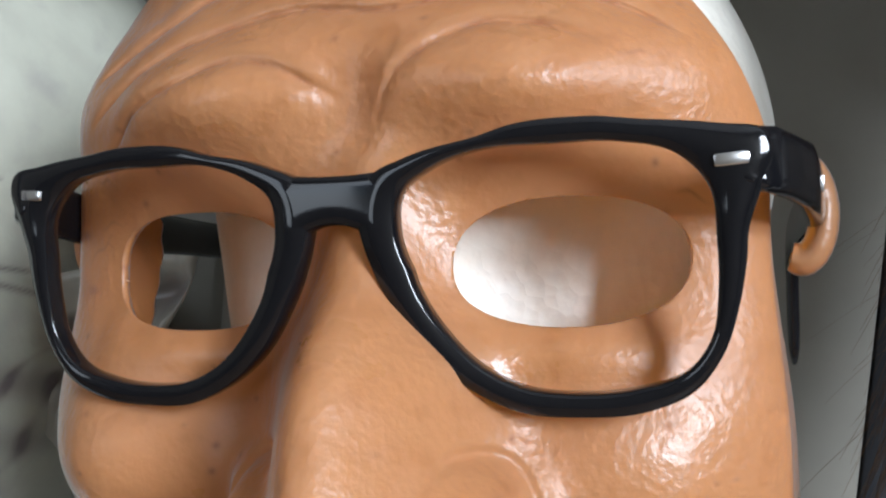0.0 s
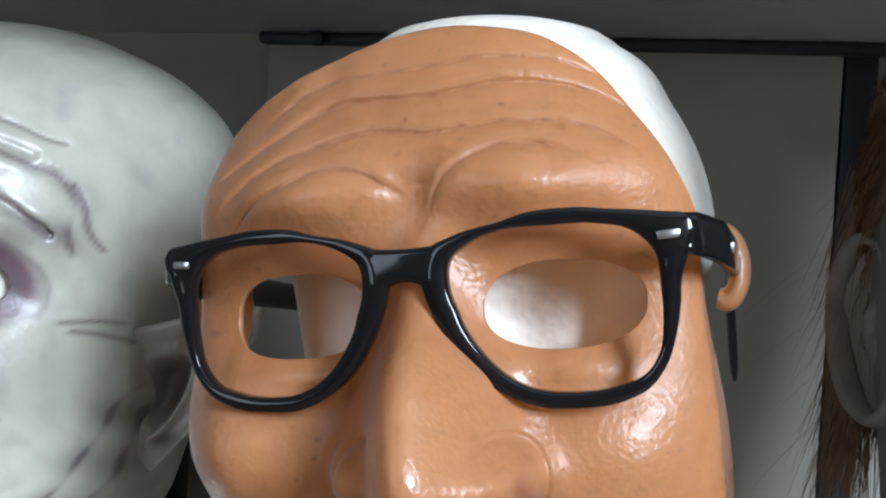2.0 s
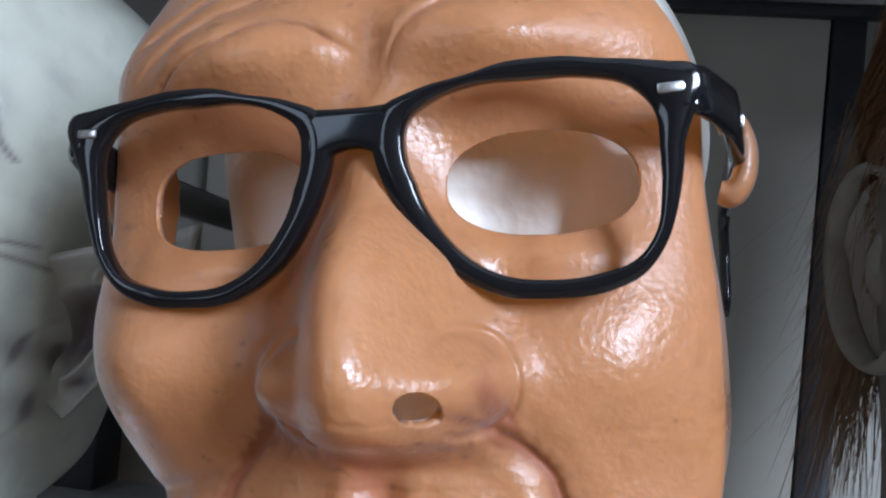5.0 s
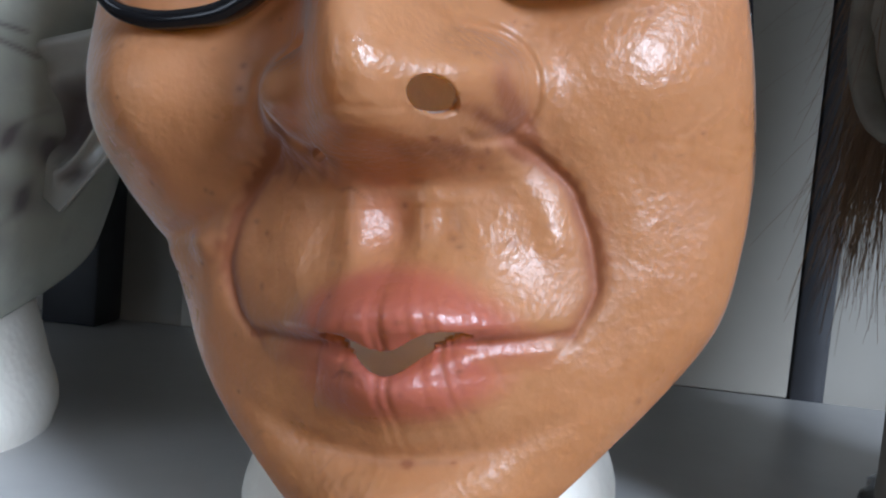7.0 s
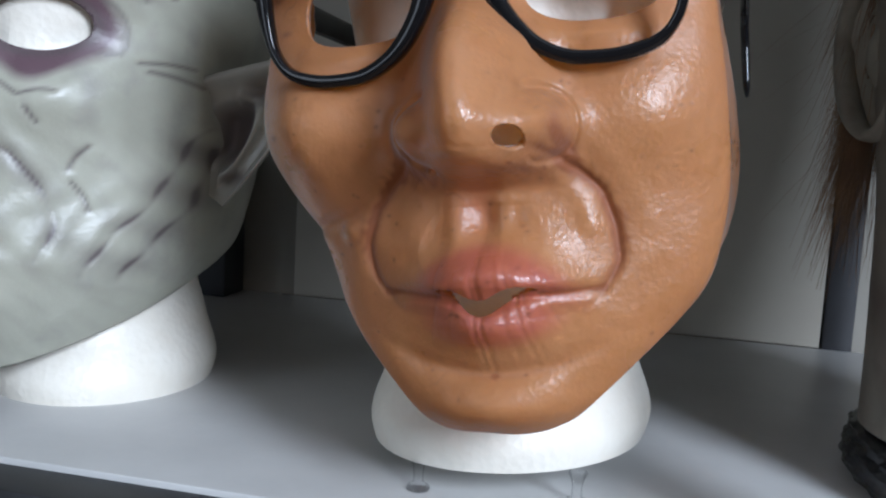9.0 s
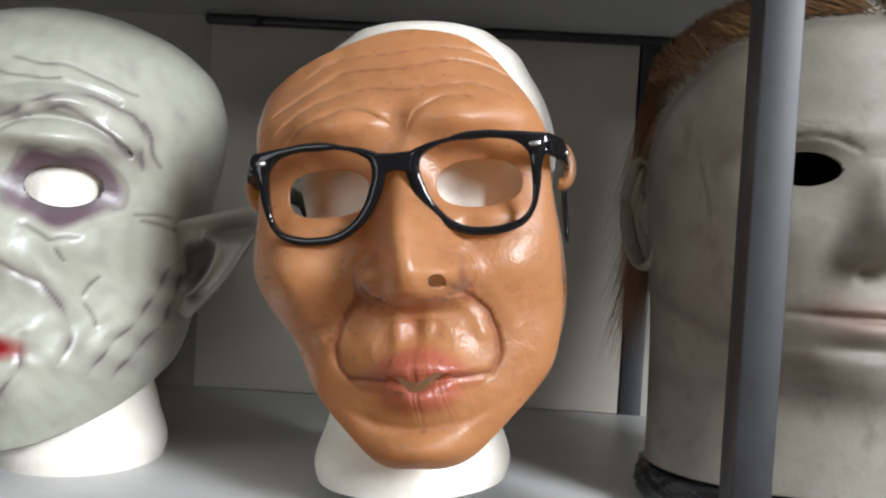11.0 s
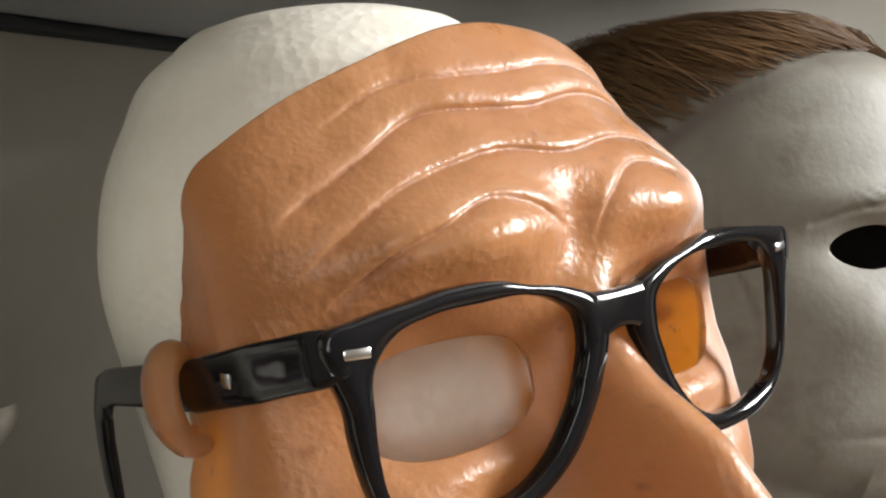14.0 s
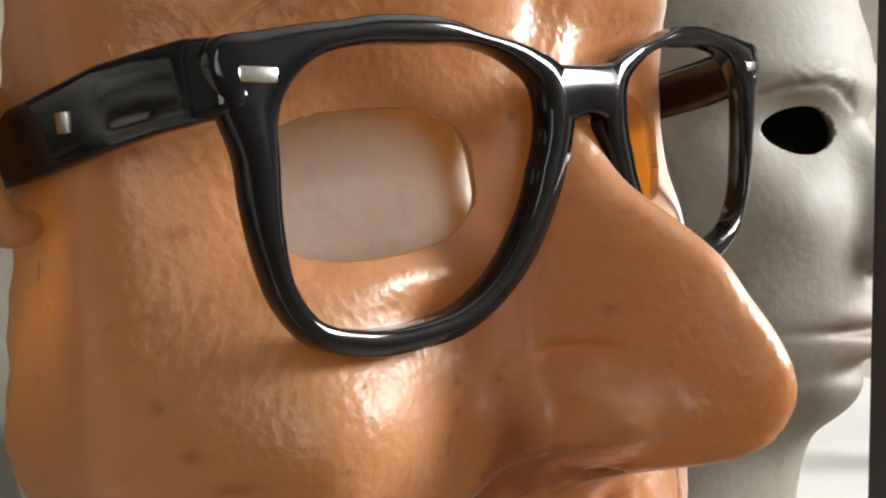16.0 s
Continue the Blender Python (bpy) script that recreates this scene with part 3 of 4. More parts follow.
    # small folded ears that hold the spectacles
    ears = []
    for sx, reach in ((-1, 81.5), (1, 77.0)):
        ev, ef = [], []
        n, k = 22, 10
        for i in range(n):
            t = -0.62 * math.pi + 1.24 * math.pi * i / (n - 1)
            c = (sx * (reach + 4.6 * math.cos(t)), 44 + 3 * math.sin(t * 0.5), -8.5 + 9.0 * math.sin(t))
            r = 2.9 + 1.3 * math.cos(t * 0.8)
            for j in range(k):
                h = 2 * math.pi * j / k
                ev.append((c[0] + sx * r * 0.7 * math.cos(h) * math.cos(t), c[1] + r * 1.9 * math.sin(h), c[2] + r * math.cos(h) * math.sin(t)))
        for i in range(n - 1):
            for j in range(k):
                f = [i * k + j, i * k + (j + 1) % k, (i + 1) * k + (j + 1) % k, (i + 1) * k + j]
                ef.append(f[::-1] if sx < 0 else f)
        ears.append((ev, ef, {"wash_shade": 0.05}, "ear"))
    ob = shell("face_mask", U, Y, W, keep, {"pink": lips, "wash_shade": wash_shade}, LATEX, 0.0022, MASK, extra=ears)
    return tagged(ob, "glossy tan latex face mask with pursed pink lips", "mask", group="masks on the shelf")


tan_mask()


# ---- the spectacles ----
def spectacles():
    ob = new("spectacles")
    ob.matrix_world = MASK
    tagged(ob, "thick black plastic spectacles with empty rims, worn by the tan mask", "glasses")
    bow = lambda u, z=0.0: -3.0 + 4.2 * abs(u / 67) ** 1.5 + 0.06 * max(0.0, -8 - z)
    inner = ((-180, -152, -128, -105, -80, -56, -38, -25, -10, 8, 27, 41, 59, 90, 122, 140, 152, 165, 180),
             (24, 21.4, 20.7, 20.6, 21.2, 24, 27.2, 27.5, 26.5, 26.4, 28, 26.9, 23.3, 20.3, 23.3, 26.5, 28.5, 27, 24))
    outer = ((-180, -166, -145, -122, -103, -81, -56, -43, -29, -14, 0, 12, 20, 27, 32, 38, 52, 75, 104, 120, 142, 152, 162, 172, 180),
             (30.5, 28, 26, 24.8, 24.8, 25.1, 28.2, 30, 30.3, 30, 30.5, 32, 35.3, 39.2, 39.4, 35.5, 29.3, 25.2, 24.4, 25.2, 31, 34.6, 34.6, 32.4, 30.5))

    def rim(sx):
        """Inner and outer outline of one rim, by angle."""
        angle = np.arange(-180, 180, 1.5)
        ri, ro = knots(angle, *inner), knots(angle, *outer)
        c, q = np.cos(np.radians(angle)), np.sin(np.radians(angle))
        return [((sx * (37.5 + a * x), -16 + a * z), (sx * (37.5 + b * x), -16 + b * z)) for a, b, x, z in zip(ri.tolist(), ro.tolist(), c.tolist(), q.tolist())]

    bm = bmesh.new()
    for sx in (-1, 1):
        rings = []
        for (ix, iz), (qx, qz) in rim(sx):
            ring = []
            for f, d in ((0, 1.8), (0, -1.5), (0.07, -2.15), (0.5, -2.4), (0.93, -2.15), (1, -1.5), (1, 1.8), (0.92, 2.5), (0.5, 2.7), (0.07, 2.4)):
                x, z = ix + (qx - ix) * f, iz + (qz - iz) * f
                ring.append(bm.verts.new((x * 0.001, (bow(x, z) + d) * 0.001, z * 0.001)))
            rings.append(ring)
        for a, b in zip(rings, rings[1:] + rings[:1]):
            for k in range(10):
                f = (a[k], a[(k + 1) % 10], b[(k + 1) % 10], b[k])
                bm.faces.new(f if sx > 0 else f[::-1])
    # bridge
    rings = []
    for i in range(17):
        x = -9 + 18 * i / 16
        k = (x / 9) ** 2
        top, low = 0.8 + 0.5 * k, -7.8 - 4.0 * k
        ring = []
        for j in range(14):
            h = 2 * math.pi * j / 14
            cz, sy = math.cos(h), math.sin(h)
            zz = (top + low) / 2 + (top - low) / 2 * math.copysign(abs(cz) ** 0.4, cz)
            yy = bow(x) + 0.2 + 2.55 * math.copysign(abs(sy) ** 0.4, sy)
            ring.append(bm.verts.new((x * 0.001, yy * 0.001, zz * 0.001)))
        rings.append(ring)
    for a, b in zip(rings, rings[1:]):
        for k in range(14):
            bm.faces.new((a[k], a[(k + 1) % 14], b[(k + 1) % 14], b[k]))
    bmesh.ops.recalc_face_normals(bm, faces=bm.faces)
    part("front_frame", bm, FRAME_BLACK, ob, angle=70)
    for sx in (-1, 1):
        bm = bmesh.new()
        pts, rad = [], []
        line = [(66.5, 0.6, 0.2, 2.5), (68.0, 1.0, 0.2, 4.4), (70.2, 2.2, 0.2, 5.3), (72.4, 4.4, 0.0, 5.5), (74.8, 9.5, -0.8, 5.5), (77.6, 17, -2.1, 5.7), (80, 40, -6.0, 5.6), (79, 75, -9.5, 5.0), (78, 98, -12, 4.8), (77.5, 107, -14.5, 4.8), (77, 112, -20, 4.6), (77, 113.5, -28, 4.5), (77, 113, -38, 4.4), (77, 112, -44, 3.8), (77, 111.5, -47, 2.4), (77, 111, -48, 1.0)]
        for i in range(len(line) - 1):
            for k in range(4):
                f = k / 4
                q = [line[i][c] * (1 - f) + line[i + 1][c] * f for c in range(4)]
                pts.append((sx * q[0] * 0.001, q[1] * 0.001, q[2] * 0.001))
                rad.append(q[3] * 0.001)
        tube(bm, pts, rad, 20, 0.36, up=Vector((0, 0.35, 1)), square=0.6)
        bmesh.ops.recalc_face_normals(bm, faces=bm.faces)
        t = part("temple", bm, FRAME_BLACK, ob, angle=60)
        for (x0, y0, z0, dx, dy, dz, nm) in ((66.2, bow(66.2) - 2.2, 0.3, 2.8, 0.5, 1.1, "rivet"),):
            bm = bmesh.new()
            box(bm, (-dx * 0.001, -dy * 0.001, -dz * 0.001), (dx * 0.001, dy * 0.001, dz * 0.001), 0.0005)
            bmesh.ops.transform(bm, matrix=Matrix.Translation((sx * x0 * 0.001, y0 * 0.001, z0 * 0.001)) @ pose(0, 0, 0, 0, sx * -4, sx * 11), verts=bm.verts)
            part("rivet", bm, STEEL, ob, "small bright metal rivet")
        bm = bmesh.new()
        box(bm, (sx * 0.0803 - 0.0004, 0.0225, -0.0050), (sx * 0.0803 + 0.0004, 0.0262, -0.0020), 0.0003)
        part("temple_rivet", bm, STEEL, t, "small metal plate")
    return ob


spectacles()


# ---- the pale creature mask ----
CREATURE = pose(-0.243, 0.262, 0.165)


def head_grid(rows, cols, z0, z1, half_x, half_y, mid_y):
    th = np.linspace(-np.pi, np.pi, cols)
    T, Z = np.meshgrid(th, np.linspace(z0, z1, rows))
    return T, Z, half_x(Z), half_y(Z), mid_y(Z)


FOLDS = (
    ((15, 41), (32, 47), (51, 50), (68, 44), (75, 29), (76, 12)),
    ((20, 37), (36, 41), (60, 32), (70, 20)),
    ((2, 22), (6, 37), (15, 41)),
    ((15, -38), (36, -55), (46, -81), (45, -98)),
    ((92, -43), (80, -65), (65, -84), (58, -103)),
    ((94, -52), (84, -76), (68, -105)),
    ((24, -81), (28, -98), (17, -115)),
)
LINES = (
    ((51, -65), (56, -76)),
    ((70, -12), (84, -16)),
    ((73, -16), (87, -24)),
    ((20, -21), (36, -31), (48, -28)),
    ((12, 70), (44, 63), (70, 56)),
    ((3, 61), (36, 57)),
    ((60, -48), (52, -60)),
    ((40, -36), (44, -42)),
    ((72, 40), (84, 14)),
)


def waver(u, w):
    """Bends straight lines a little, so that folds run unevenly."""
    return (np.abs(u) + 2.2 * np.sin(w * 0.11 + 0.5) + 0.6 * np.sin(w * 0.29 + u * 0.1),
            w + 1.8 * np.sin(u * 0.12) + 0.5 * np.sin(u * 0.31 + w * 0.1))


def along(u, w, line, width):
    """How near each place is to a drawn line, 1 on it."""
    best = np.full(u.shape, 1e9)
    for (ax, az), (bx, bz) in zip(line, line[1:]):
        k = np.clip(((u - ax) * (bx - ax) + (w - az) * (bz - az)) / ((bx - ax) ** 2 + (bz - az) ** 2), 0, 1)
        best = np.minimum(best, np.hypot(u - ax - k * (bx - ax), w - az - k * (bz - az)))
    return np.exp(-(best / width) ** 2)


def creature_front(u, w):
    y = np.zeros_like(u)
    y = y - knots(w, [-70, -48, -38, -10, 8], [0, 4, 16, 9, 0]) * np.exp(-np.abs(u / knots(w, [-60, -35, 10], [16, 15, 9])) ** 2.2)
    for sx in (-1, 1):
        y = y + 10 * gauss(u, w, sx * 37, 0, 24, 17)
        y = y - 13 * gauss(u, w, sx * 36, 25, 28, 8) + 4.5 * np.exp(-((w - 37 + ((u - sx * 34) / 26) ** 2 * 9) / 2.2) ** 2) * (np.abs(u - sx * 36) < 34) - 5 * gauss(u, w, sx * 30, 46, 24, 6)
        y = y + 2.0 * np.exp(-((w - 56 + ((u - sx * 30) / 30) ** 2 * 6) / 2.0) ** 2) * (np.abs(u - sx * 30) < 34)
        y = y - 6 * gauss(u, w, sx * 50, -30, 20, 13)
        y = y + 5 * gauss(u, w, sx * 52, -70, 14, 22)
    side, v = waver(u, w)
    for line in FOLDS:
        y = y + 1.0 * along(side, v, line, 2.2) - 1.3 * along(side, v, line, 9.0)
    for line in LINES:
        y = y + 0.8 * along(side, v, line, 1.1)
    y = y + 0.35 * np.sin(u * 0.31 + 2 * np.sin(w * 0.13)) * np.sin(w * 0.22 + np.sin(u * 0.17))
    y = y + 4 * gauss(u, w, 0, 20, 3, 14)
    y = y - 9 * gauss(u, w, 0, -90, 26, 14) + 12 * gauss(u, w, 0, -90, 22, 6)
    y = y - 9 * gauss(u, w, 0, -112, 22, 10)
    return y


def creature_mask():
    rows, cols = 250, 400
    hx = lambda z: knots(z, [-155, -140, -120, -100, -76, -40, 0, 32, 58, 84, 103, 114, 117], [50, 62, 76, 86, 92, 96, 99, 104, 102, 87, 56, 20, 1])
    hy = lambda z: knots(z, [-155, -140, -120, -100, -76, -40, 0, 32, 58, 84, 103, 114, 117], [66, 78, 92, 100, 105, 110, 114, 118, 114, 96, 60, 20, 1])
    my = lambda z: knots(z, [-155, -70, 0, 129], [72, 90, 104, 116])
    T, W, A, B, M = head_grid(rows, cols, 0, 1, *(lambda z: z,) * 3)
    R = W
    low = knots(np.abs(T), [0, 0.5, 1.0, 1.6, 2.4, 3.2], [-150, -144, -130, -106, -84, -74])
    W = low + (117 - low) * R
    A, B, M = hx(W), hy(W), my(W)
    U = A * np.sin(T)
    front = np.abs(T) < 1.45
    inside = np.zeros(U.shape, bool)
    u2, w2 = U, W
    for cx, cz, rx, rz in ((38, 0, 18.5, 11.5), (-38, 0, 18.5, 11.5)):
        now, uu, ww = cut(u2, w2, np.zeros(U.shape, bool), cx, cz, rx, rz, 2.0)
        now &= front
        u2, w2 = np.where(now, uu, u2), np.where(now, ww, w2)
        inside |= now
    W = w2
    A, B, M = hx(W), hy(W), my(W)
    Y = np.where(front, M - B * np.sqrt(np.maximum(1 - (u2 / A) ** 2, 0)), M - B * np.cos(T))
    fade = np.clip((1.5 - np.abs(T)) / 0.3, 0, 1)
    Y = Y + creature_front(u2, W) * fade
    U = u2
    keep = ~(inside[:-1, :-1] & inside[1:, :-1] & inside[:-1, 1:] & inside[1:, 1:])
    ring = np.zeros_like(U)
    wash_shade = np.zeros_like(U)
    for sx in (-1, 1):
        e = np.hypot((U - sx * 38) / 29, (W + 1 + 2 * np.sin(U * 0.2)) / 21)
        ring = ring + np.clip((1.08 - e) / 0.22, 0, 1)
        wash_shade = wash_shade + 1.0 * np.exp(-((np.hypot((U - sx * 38) / 20, W / 13) - 1) / 0.13) ** 2) + 0.5 * np.exp(-((e - 1.0 - 0.05 * np.sin(U * 0.4)) / 0.05) ** 2) * (W > -12)
    bent, raised = waver(U, W)
    # painted streaks, with the folds' soft shading added in colour
    for line in FOLDS:
        wash_shade = wash_shade + (0.75 * along(bent, raised, line, 0.9) + 0.45 * along(bent, raised, line, 5.5)) * (0.6 + 0.4 * np.sin(U * 0.2 + W * 0.31))
    for line in LINES:
        wash_shade = wash_shade + 0.8 * along(bent, raised, line, 0.8)
    wash_shade = wash_shade + 0.10 * np.clip(np.sin(U * 0.5 + W * 0.21 + 2 * np.sin(W * 0.11)) * np.sin(U * 0.13 - W * 0.08), 0, 1)
    ring, wash_shade = np.clip(ring, 0, 1) * front, np.clip(wash_shade, 0, 1) * front
    red = np.clip(2.5 * (gauss(U, W, 0, -88, 30, 9) - 0.3), 0, 1) * front
    red = np.maximum(red, (np.abs(U - 4 - np.sin(W * 0.4)) < 1.6) * (W > -119) * (W < -92) * front)
    # pointed ears
    ears = []
    for sx in (-1, 1):
        lobe, tip, crown = np.array((88, 62, -70)), np.array((145, 58, -1)), np.array((84, 58, -18))
        drop = np.array((98, 57, -75))
        ev, ef, n, k, dark = [], [], 44, 40, []
        for back in (0, 1):
            for i in range(n):
                f = i / (n - 1)
                a = lobe + (crown - lobe) * f
                b = drop + (tip - drop) * f ** 0.9 + np.array((4, 0, -4)) * math.sin(math.pi * f) ** 0.8
                for j in range(k):
                    g = j / (k - 1)
                    q = a + (b - a) * g
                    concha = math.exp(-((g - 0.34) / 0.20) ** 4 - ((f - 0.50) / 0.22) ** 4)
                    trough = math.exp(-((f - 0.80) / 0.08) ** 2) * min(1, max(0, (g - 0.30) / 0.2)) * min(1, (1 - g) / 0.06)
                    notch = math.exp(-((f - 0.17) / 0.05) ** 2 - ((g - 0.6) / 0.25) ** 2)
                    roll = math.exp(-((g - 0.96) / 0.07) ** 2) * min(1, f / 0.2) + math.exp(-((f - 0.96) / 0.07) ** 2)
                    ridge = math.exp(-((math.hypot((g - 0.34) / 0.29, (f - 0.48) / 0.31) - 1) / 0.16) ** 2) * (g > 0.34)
                    # purple-brown ear paint, plus shade of the hollows put into the colour
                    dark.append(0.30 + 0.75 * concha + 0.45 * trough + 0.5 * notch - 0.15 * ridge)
                    ev.append((sx * q[0], q[1] + 15 * concha + 7 * trough + 4 * notch - 4.5 * roll - 5 * ridge + 3.0 * back * (1 - 0.8 * f), q[2]))
        for back in (0, 1):
            for i in range(n - 1):
                for j in range(k - 1):
                    o = back * n * k
                    q = [o + i * k + j, o + i * k + j + 1, o + (i + 1) * k + j + 1, o + (i + 1) * k + j]
                    ef.append(q if (sx > 0) != bool(back) else q[::-1])
        for i in range(n - 1):
            q = [i * k + k - 1, n * k + i * k + k - 1, n * k + (i + 1) * k + k - 1, (i + 1) * k + k - 1]
            ef.append(q if sx > 0 else q[::-1])
        ears.append((ev, ef, {"pink": [min(1, 0.15 + 0.55 * c) for c in dark], "wash_shade": [min(1, 0.7 * max(0, c - 0.25)) for c in dark]}, "ear"))
    for tx in (-7, 3, 12):
        tv, tf = [], []
        for i in range(6):
            f = i / 5
            for j in range(8):
                h = 2 * math.pi * j / 8
                r = 3.4 * (1 - f) ** 0.6 + 0.2
                tv.append((tx + r * math.cos(h), 0 - 2 * f + r * math.sin(h), -81 - 9 * f))
        for i in range(5):
            for j in range(8):
                tf.append([i * 8 + j, i * 8 + (j + 1) % 8, (i + 1) * 8 + (j + 1) % 8, (i + 1) * 8 + j])
        ears.append((tv, tf, {"mat": TOOTH}, "tooth"))
    ob = shell("creature_mask", U, Y, W, keep, {"pink": ring, "wash_shade": wash_shade, "red": red}, PALE, 0.003, CREATURE, extra=ears)
    return tagged(ob, "pale grey wrinkled creature mask with pointed ears and bruised eye sockets", "mask", group="masks on the shelf")


creature_mask()
foam_head(pose(-0.223, 0.352, 0.0, 0, 0, 4), "white foam display head under the pale creature mask", 0.92, 9.0)


# ---- the white-faced mask with brown hair ----
FACED = pose(0.2125, 0.189, 0.19, 0, 0, -4)


def white_mask():
    rows, cols = 240, 400
    hx = lambda z: knots(z, [-175, -150, -115, -80, -40, 0, 50, 85, 104, 109], [86, 86, 87, 88, 91, 93, 92, 74, 34, 1])
    hy = lambda z: knots(z, [-175, -150, -115, -80, -40, 0, 50, 85, 104, 109], [74, 73, 78, 98, 108, 112, 112, 92, 44, 1])
    my = lambda z: knots(z, [-175, -110, -80, 0, 109], [100, 96, 94, 108, 116])
    th = np.linspace(-np.pi, np.pi, cols)
    T, W = np.meshgrid(th, np.linspace(-165, 109, rows))
    U = hx(W) * np.sin(T)
    front = np.abs(T) < 1.45
    inside = np.zeros(U.shape, bool)
    for cx, cz in ((34, 4), (-34, 4)):
        now, uu, ww = cut(U, W, np.zeros(U.shape, bool), cx, cz, 16, 8.5, 1.8)
        now &= front
        U, W = np.where(now, uu, U), np.where(now, ww, W)
        inside |= now
    A, B, M = hx(W), hy(W), my(W)
    Y = np.where(front, M - B * np.sqrt(np.maximum(1 - (U / A) ** 2, 0)), M - B * np.cos(T))
    fade = np.clip((1.5 - np.abs(T)) / 0.3, 0, 1)
    d = -knots(W, [-58, -44, -36, -10, 10], [0, 4, 20, 11, 0]) * np.exp(-np.abs(U / knots(W, [-55, -35, 10], [14, 13, 8])) ** 2.2)
    for sx in (-1, 1):
        d = d + 7 * gauss(U, W, sx * 34, 3, 22, 13) - 5 * gauss(U, W, sx * 34, 22, 26, 7) - 4 * gauss(U, W, sx * 48, -25, 20, 16)
        d = d - 5 * gauss(U, W, sx * 13, -38, 6, 6) + 5 * gauss(U, W, sx * 8, -46, 4, 3)
        d = d + 1.2 * np.exp(-((W - 20 + ((U - sx * 34) / 24) ** 2 * 7) / 1.2) ** 2) * (np.abs(U - sx * 34) < 24)
    d = d - 5 * gauss(U, W, 0, -62, 24, 5) - 6 * gauss(U, W, 0, -73, 20, 6) + 5 * gauss(U, W, 0, -67, 30, 2) + 4 * gauss(U, W, 0, -83, 24, 4) - 7 * gauss(U, W, 0, -97, 24, 12)
    keep = ~(inside[:-1, :-1] & inside[1:, :-1] & inside[:-1, 1:] & inside[1:, 1:])
    wash_shade = 0.7 * gauss(U, W, 0, -67, 30, 1.5) + 0.5 * gauss(U, W, -14, -46, 8, 4) + 0.5 * gauss(U, W, 14, -46, 8, 4)
    for k in range(6):
        wash_shade = wash_shade + (0.35 + 0.1 * (k % 3)) * np.exp(-((W - 19 - 1.5 * k + ((np.abs(U) - 34) / 24) ** 2 * 8 + np.sin(U * 0.5 + k)) / 0.45) ** 2) * (np.abs(np.abs(U) - 35) < 20 - k)
        d = d + 0.6 * np.exp(-((W - 19 - 1.5 * k + ((np.abs(U) - 34) / 24) ** 2 * 8) / 0.5) ** 2) * (np.abs(np.abs(U) - 35) < 20 - k)
    # hairline, neck and jaw line get their soft shadows as colour
    edge = knots(np.abs(T), [0, 0.6, 1.1, 1.5], [84, 76, 52, 14])
    wash_shade = wash_shade + 0.6 * np.exp(-((W - edge + 2) / 4) ** 2)
    wash_shade = wash_shade + 0.4 * np.exp(-((W + 112) / 9) ** 2)
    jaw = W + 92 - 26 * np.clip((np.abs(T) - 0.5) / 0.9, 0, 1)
    wash_shade = wash_shade + 0.45 * np.exp(-(jaw / 5) ** 2) * (np.abs(T) < 1.5) + 0.8 * np.exp(-((np.abs(T) - 0.95 - 0.04 * np.sin(W * 0.08)) / 0.012) ** 2) * np.exp(-((W + 5) / 24) ** 2)
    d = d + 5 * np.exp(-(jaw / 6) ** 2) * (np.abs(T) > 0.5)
    # shade of the averted sides, painted in unevenly
    patchy = 0.5 + 0.5 * np.sin(T * 9 + 2 * np.sin(W * 0.05)) * np.sin(W * 0.07 + 1.5 * np.sin(T * 5))
    wash_shade = wash_shade + np.clip((np.abs(T) - 0.8) / 0.5, 0, 1) * (0.42 + 0.35 * patchy)
    Y = Y + d * fade
    pink = gauss(U, W, 0, -67, 26, 9) * front
    extra = []
    for sx in (-1, 1):
        # ear: a rimmed shell
        ev, ef, n, k = [], [], 30, 10
        for i in range(n):
            t = 2 * math.pi * i / n
            c = (sx * (93 + 8 * math.cos(t)), 112 + 19 * math.cos(t) + 4 * math.sin(t), -20 + 32 * math.sin(t) + 4 * math.cos(t))
            for j in range(k):
                h = 2 * math.pi * j / k
                r = 2.6
                ev.append((c[0] + sx * 5 * math.sin(h), c[1] + r * math.cos(h) * math.cos(t), c[2] + r * math.cos(h) * math.sin(t)))
        for i in range(n):
            for j in range(k):
                q = [i * k + j, i * k + (j + 1) % k, ((i + 1) % n) * k + (j + 1) % k, ((i + 1) % n) * k + j]
                ef.append(q)
        o = len(ev)
        for i in range(12):
            for j in range(12):
                f, t = i / 11, 2 * math.pi * j / 12
                ev.append((sx * (90 + 3.5 * math.sin(f * 7) + 8 * f * math.cos(t)), 112 + 18 * f * math.cos(t), -20 + 30 * f * math.sin(t)))
        for i in range(11):
            for j in range(12):
                ef.append([o + i * 12 + j, o + i * 12 + (j + 1) % 12, o + (i + 1) * 12 + (j + 1) % 12, o + (i + 1) * 12 + j])
        extra.append((ev, ef, {}, "ear"))
    ob = shell("white_face_mask", U, Y, W, keep, {"pink": pink, "wash_shade": np.clip(wash_shade, 0, 1)}, WHITE_LATEX, 0.003, FACED, extra=extra)
    return tagged(ob, "dirty white latex head mask with brown hair and black eye holes", "mask", group="masks on the shelf"), hx, hy, my


face, fx, fy, fm = white_mask()


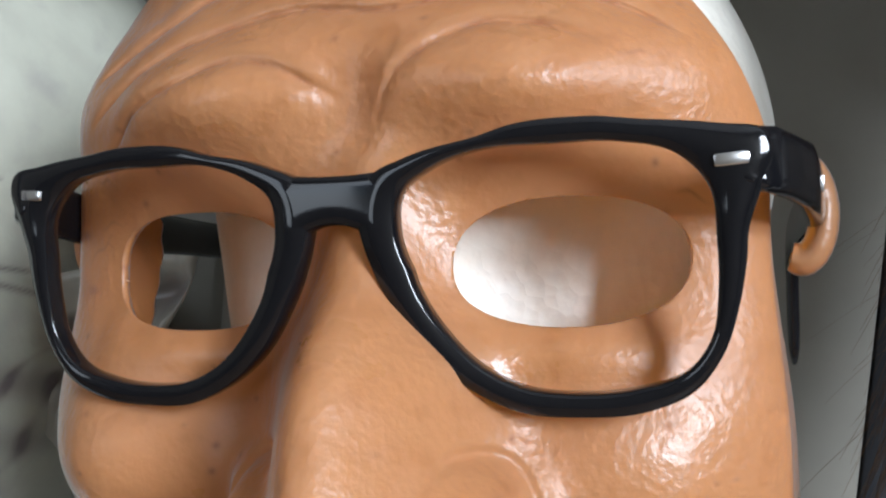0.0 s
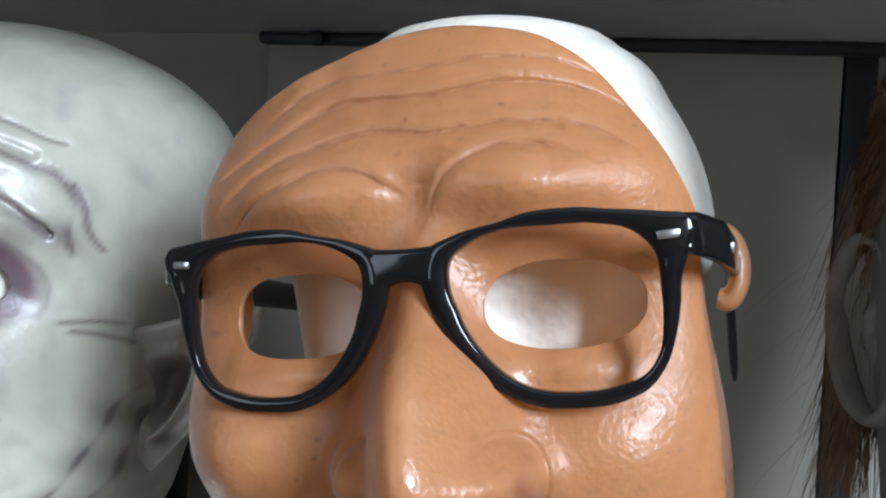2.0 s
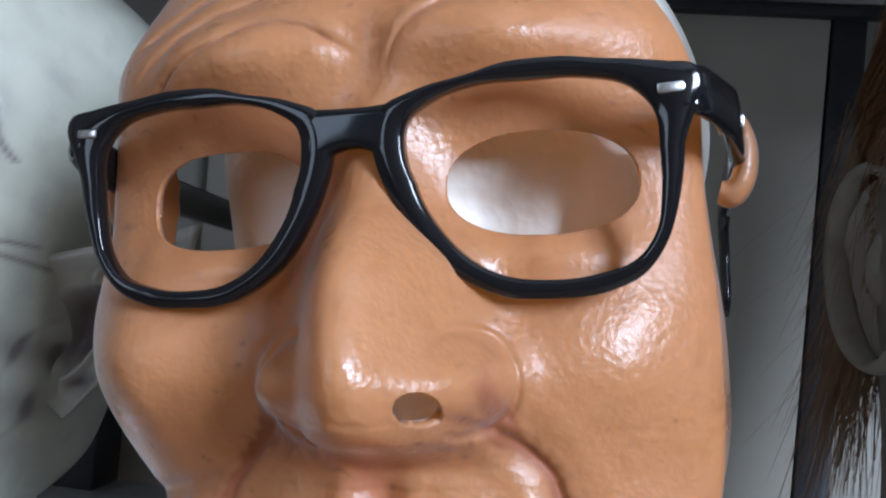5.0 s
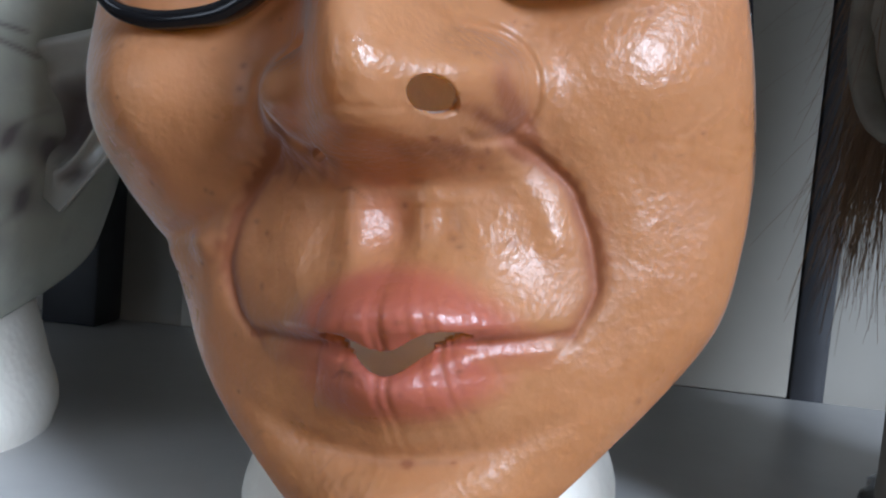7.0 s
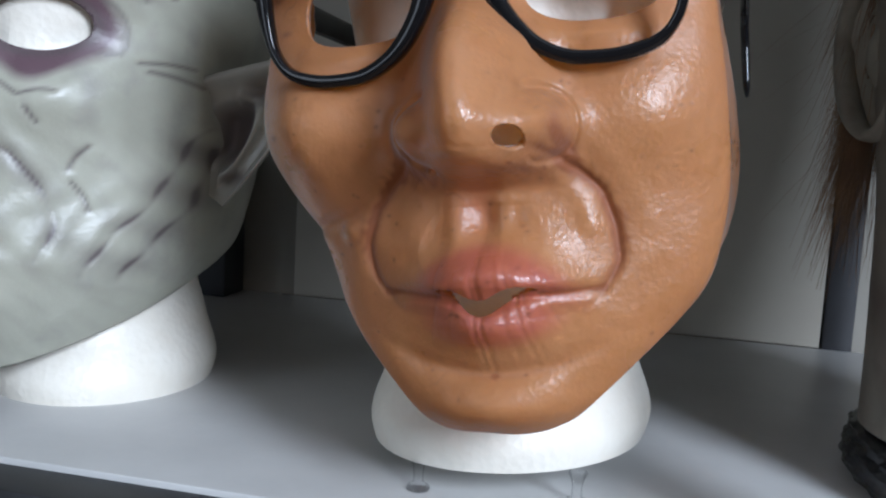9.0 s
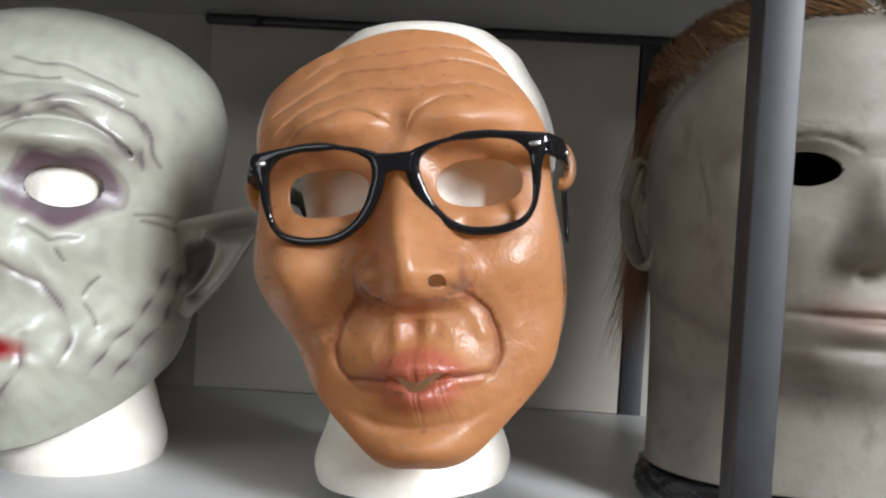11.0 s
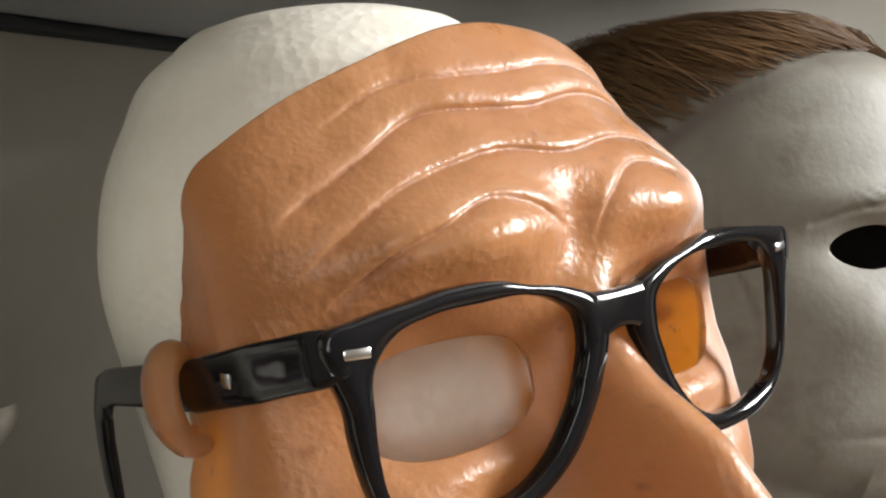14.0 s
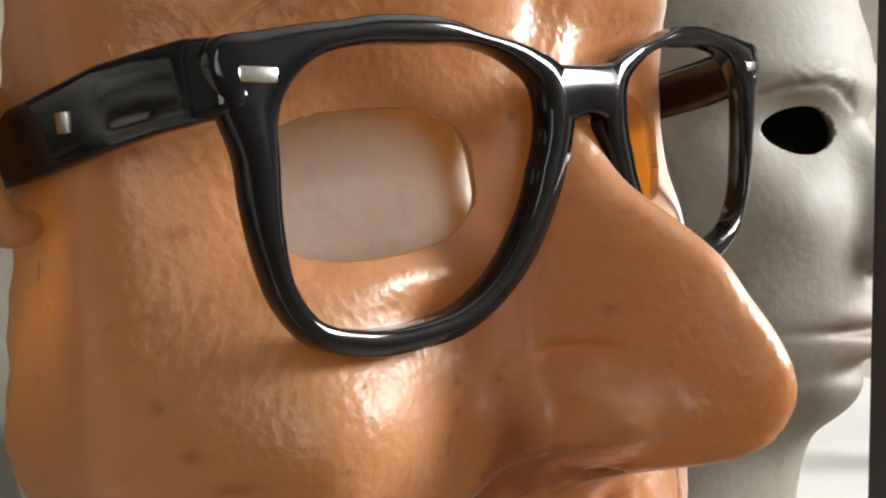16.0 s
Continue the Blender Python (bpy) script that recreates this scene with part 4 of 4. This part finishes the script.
def hair():
    """Brown hair in many fine flat strands over the crown and back."""
    rng = np.random.RandomState(5)
    verts, faces = [], []
    for n in range(9000):
        t = rng.uniform(-np.pi, np.pi)
        line = float(knots(abs(t), [0, 0.6, 1.1, 1.5, 1.8, 2.4, 3.2], [84, 76, 52, 14, -40, -70, -75]))
        z = rng.uniform(line, 107)
        length = rng.uniform(25, 60)
        seg = 6
        side = rng.uniform(0.25, 0.5)
        lift = rng.uniform(0.8, 4.0)
        front = abs(t) < 1.25
        dz, dt = (rng.uniform(0.15, 0.7) if front else -rng.uniform(0.1, 0.8)), (1 if t > 0 else -1) * rng.uniform(0.5, 1.1)
        p = []
        tt, zz = t, z
        for i in range(seg + 1):
            zc = min(max(zz, -150), 107.5)
            a, b, m = float(fx(zc)), float(fy(zc)), float(fm(zc))
            e = lift * (0.6 + i / seg)
            p.append(((a + e) * math.sin(tt), m - (b + e) * math.cos(tt), zc + (e * 0.8 if zc > 60 else 0)))
            zz += dz * length / seg
            tt += dt * length / seg / max(a, 20)
        o = len(verts)
        for i, q in enumerate(p):
            w = side * (1 - 0.7 * i / seg)
            verts += [(q[0] - w, q[1], q[2]), (q[0] + w * 0.4, q[1] + w, q[2] + w * 0.3), (q[0] + w * 0.3, q[1] - w * 0.8, q[2] + w * 0.6)]
        for i in range(seg):
            for j in range(3):
                faces.append((o + i * 3 + j, o + i * 3 + (j + 1) % 3, o + i * 3 + 3 + (j + 1) % 3, o + i * 3 + 3 + j))
    for n in range(900):
        o = len(verts)
        sx = -1
        loose = rng.uniform() < 0.04
        base = np.array((sx * rng.uniform(80, 92), rng.uniform(128, 178), rng.uniform(-60, 45)))
        way = np.array((sx * rng.uniform(0.2, 0.9), rng.uniform(-0.3, 0.5), -rng.uniform(0.2, 1.0))) if loose else np.array((sx * rng.uniform(0.0, 0.4), rng.uniform(-0.3, 0.2), -1.0))
        way = way / np.linalg.norm(way)
        length, curl = rng.uniform(25, 58), rng.uniform(-22, 22)
        for i in range(7):
            q = base + way * length * i / 6 + np.array((0, curl * (i / 6) ** 2, -10 * (i / 6) ** 2))
            w = 0.28 * (1 - i / 8)
            verts += [(q[0] - w, q[1], q[2]), (q[0] + w * 0.4, q[1] + w, q[2] + w * 0.3), (q[0] + w * 0.3, q[1] - w * 0.8, q[2] + w * 0.6)]
        for i in range(6):
            for j in range(3):
                faces.append((o + i * 3 + j, o + i * 3 + (j + 1) % 3, o + i * 3 + 3 + (j + 1) % 3, o + i * 3 + 3 + j))
    me = bpy.data.meshes.new("hair")
    me.from_pydata([tuple(c * 0.001 for c in v) for v in verts], [], faces)
    me.materials.append(HAIR)
    ob = new("hair", me)
    ob.parent = face
    ob["label"] = "loose brown hair"


hair()


def wrapped_base():
    z = np.linspace(0, 24, 14)
    T, Z = np.meshgrid(np.linspace(0, 2 * np.pi, 121), z)
    r = knots(Z, [0, 3, 18, 22, 24], [86, 89, 89, 87, 78]) + 0.8 * np.sin(T * 17 + Z) + 0.6 * np.sin(T * 31 - Z * 0.7)
    X, Y = r * np.sin(T), -r * np.cos(T)
    cap = [(0, 0, 24)] + [(78 * math.sin(a), -78 * math.cos(a), 24) for a in T[0][:-1]]
    faces = [[0, 1 + k, 1 + (k + 1) % 120] for k in range(120)]
    ob = shell("display_base", X, Y, Z, np.ones((13, 120), bool), {}, BASE_WRAP, 0, pose(0.222, 0.294, 0.0005), extra=[(cap, faces, {}, "")])
    return tagged(ob, "round base wrapped in glossy black plastic under the white mask", "stand")


wrapped_base()
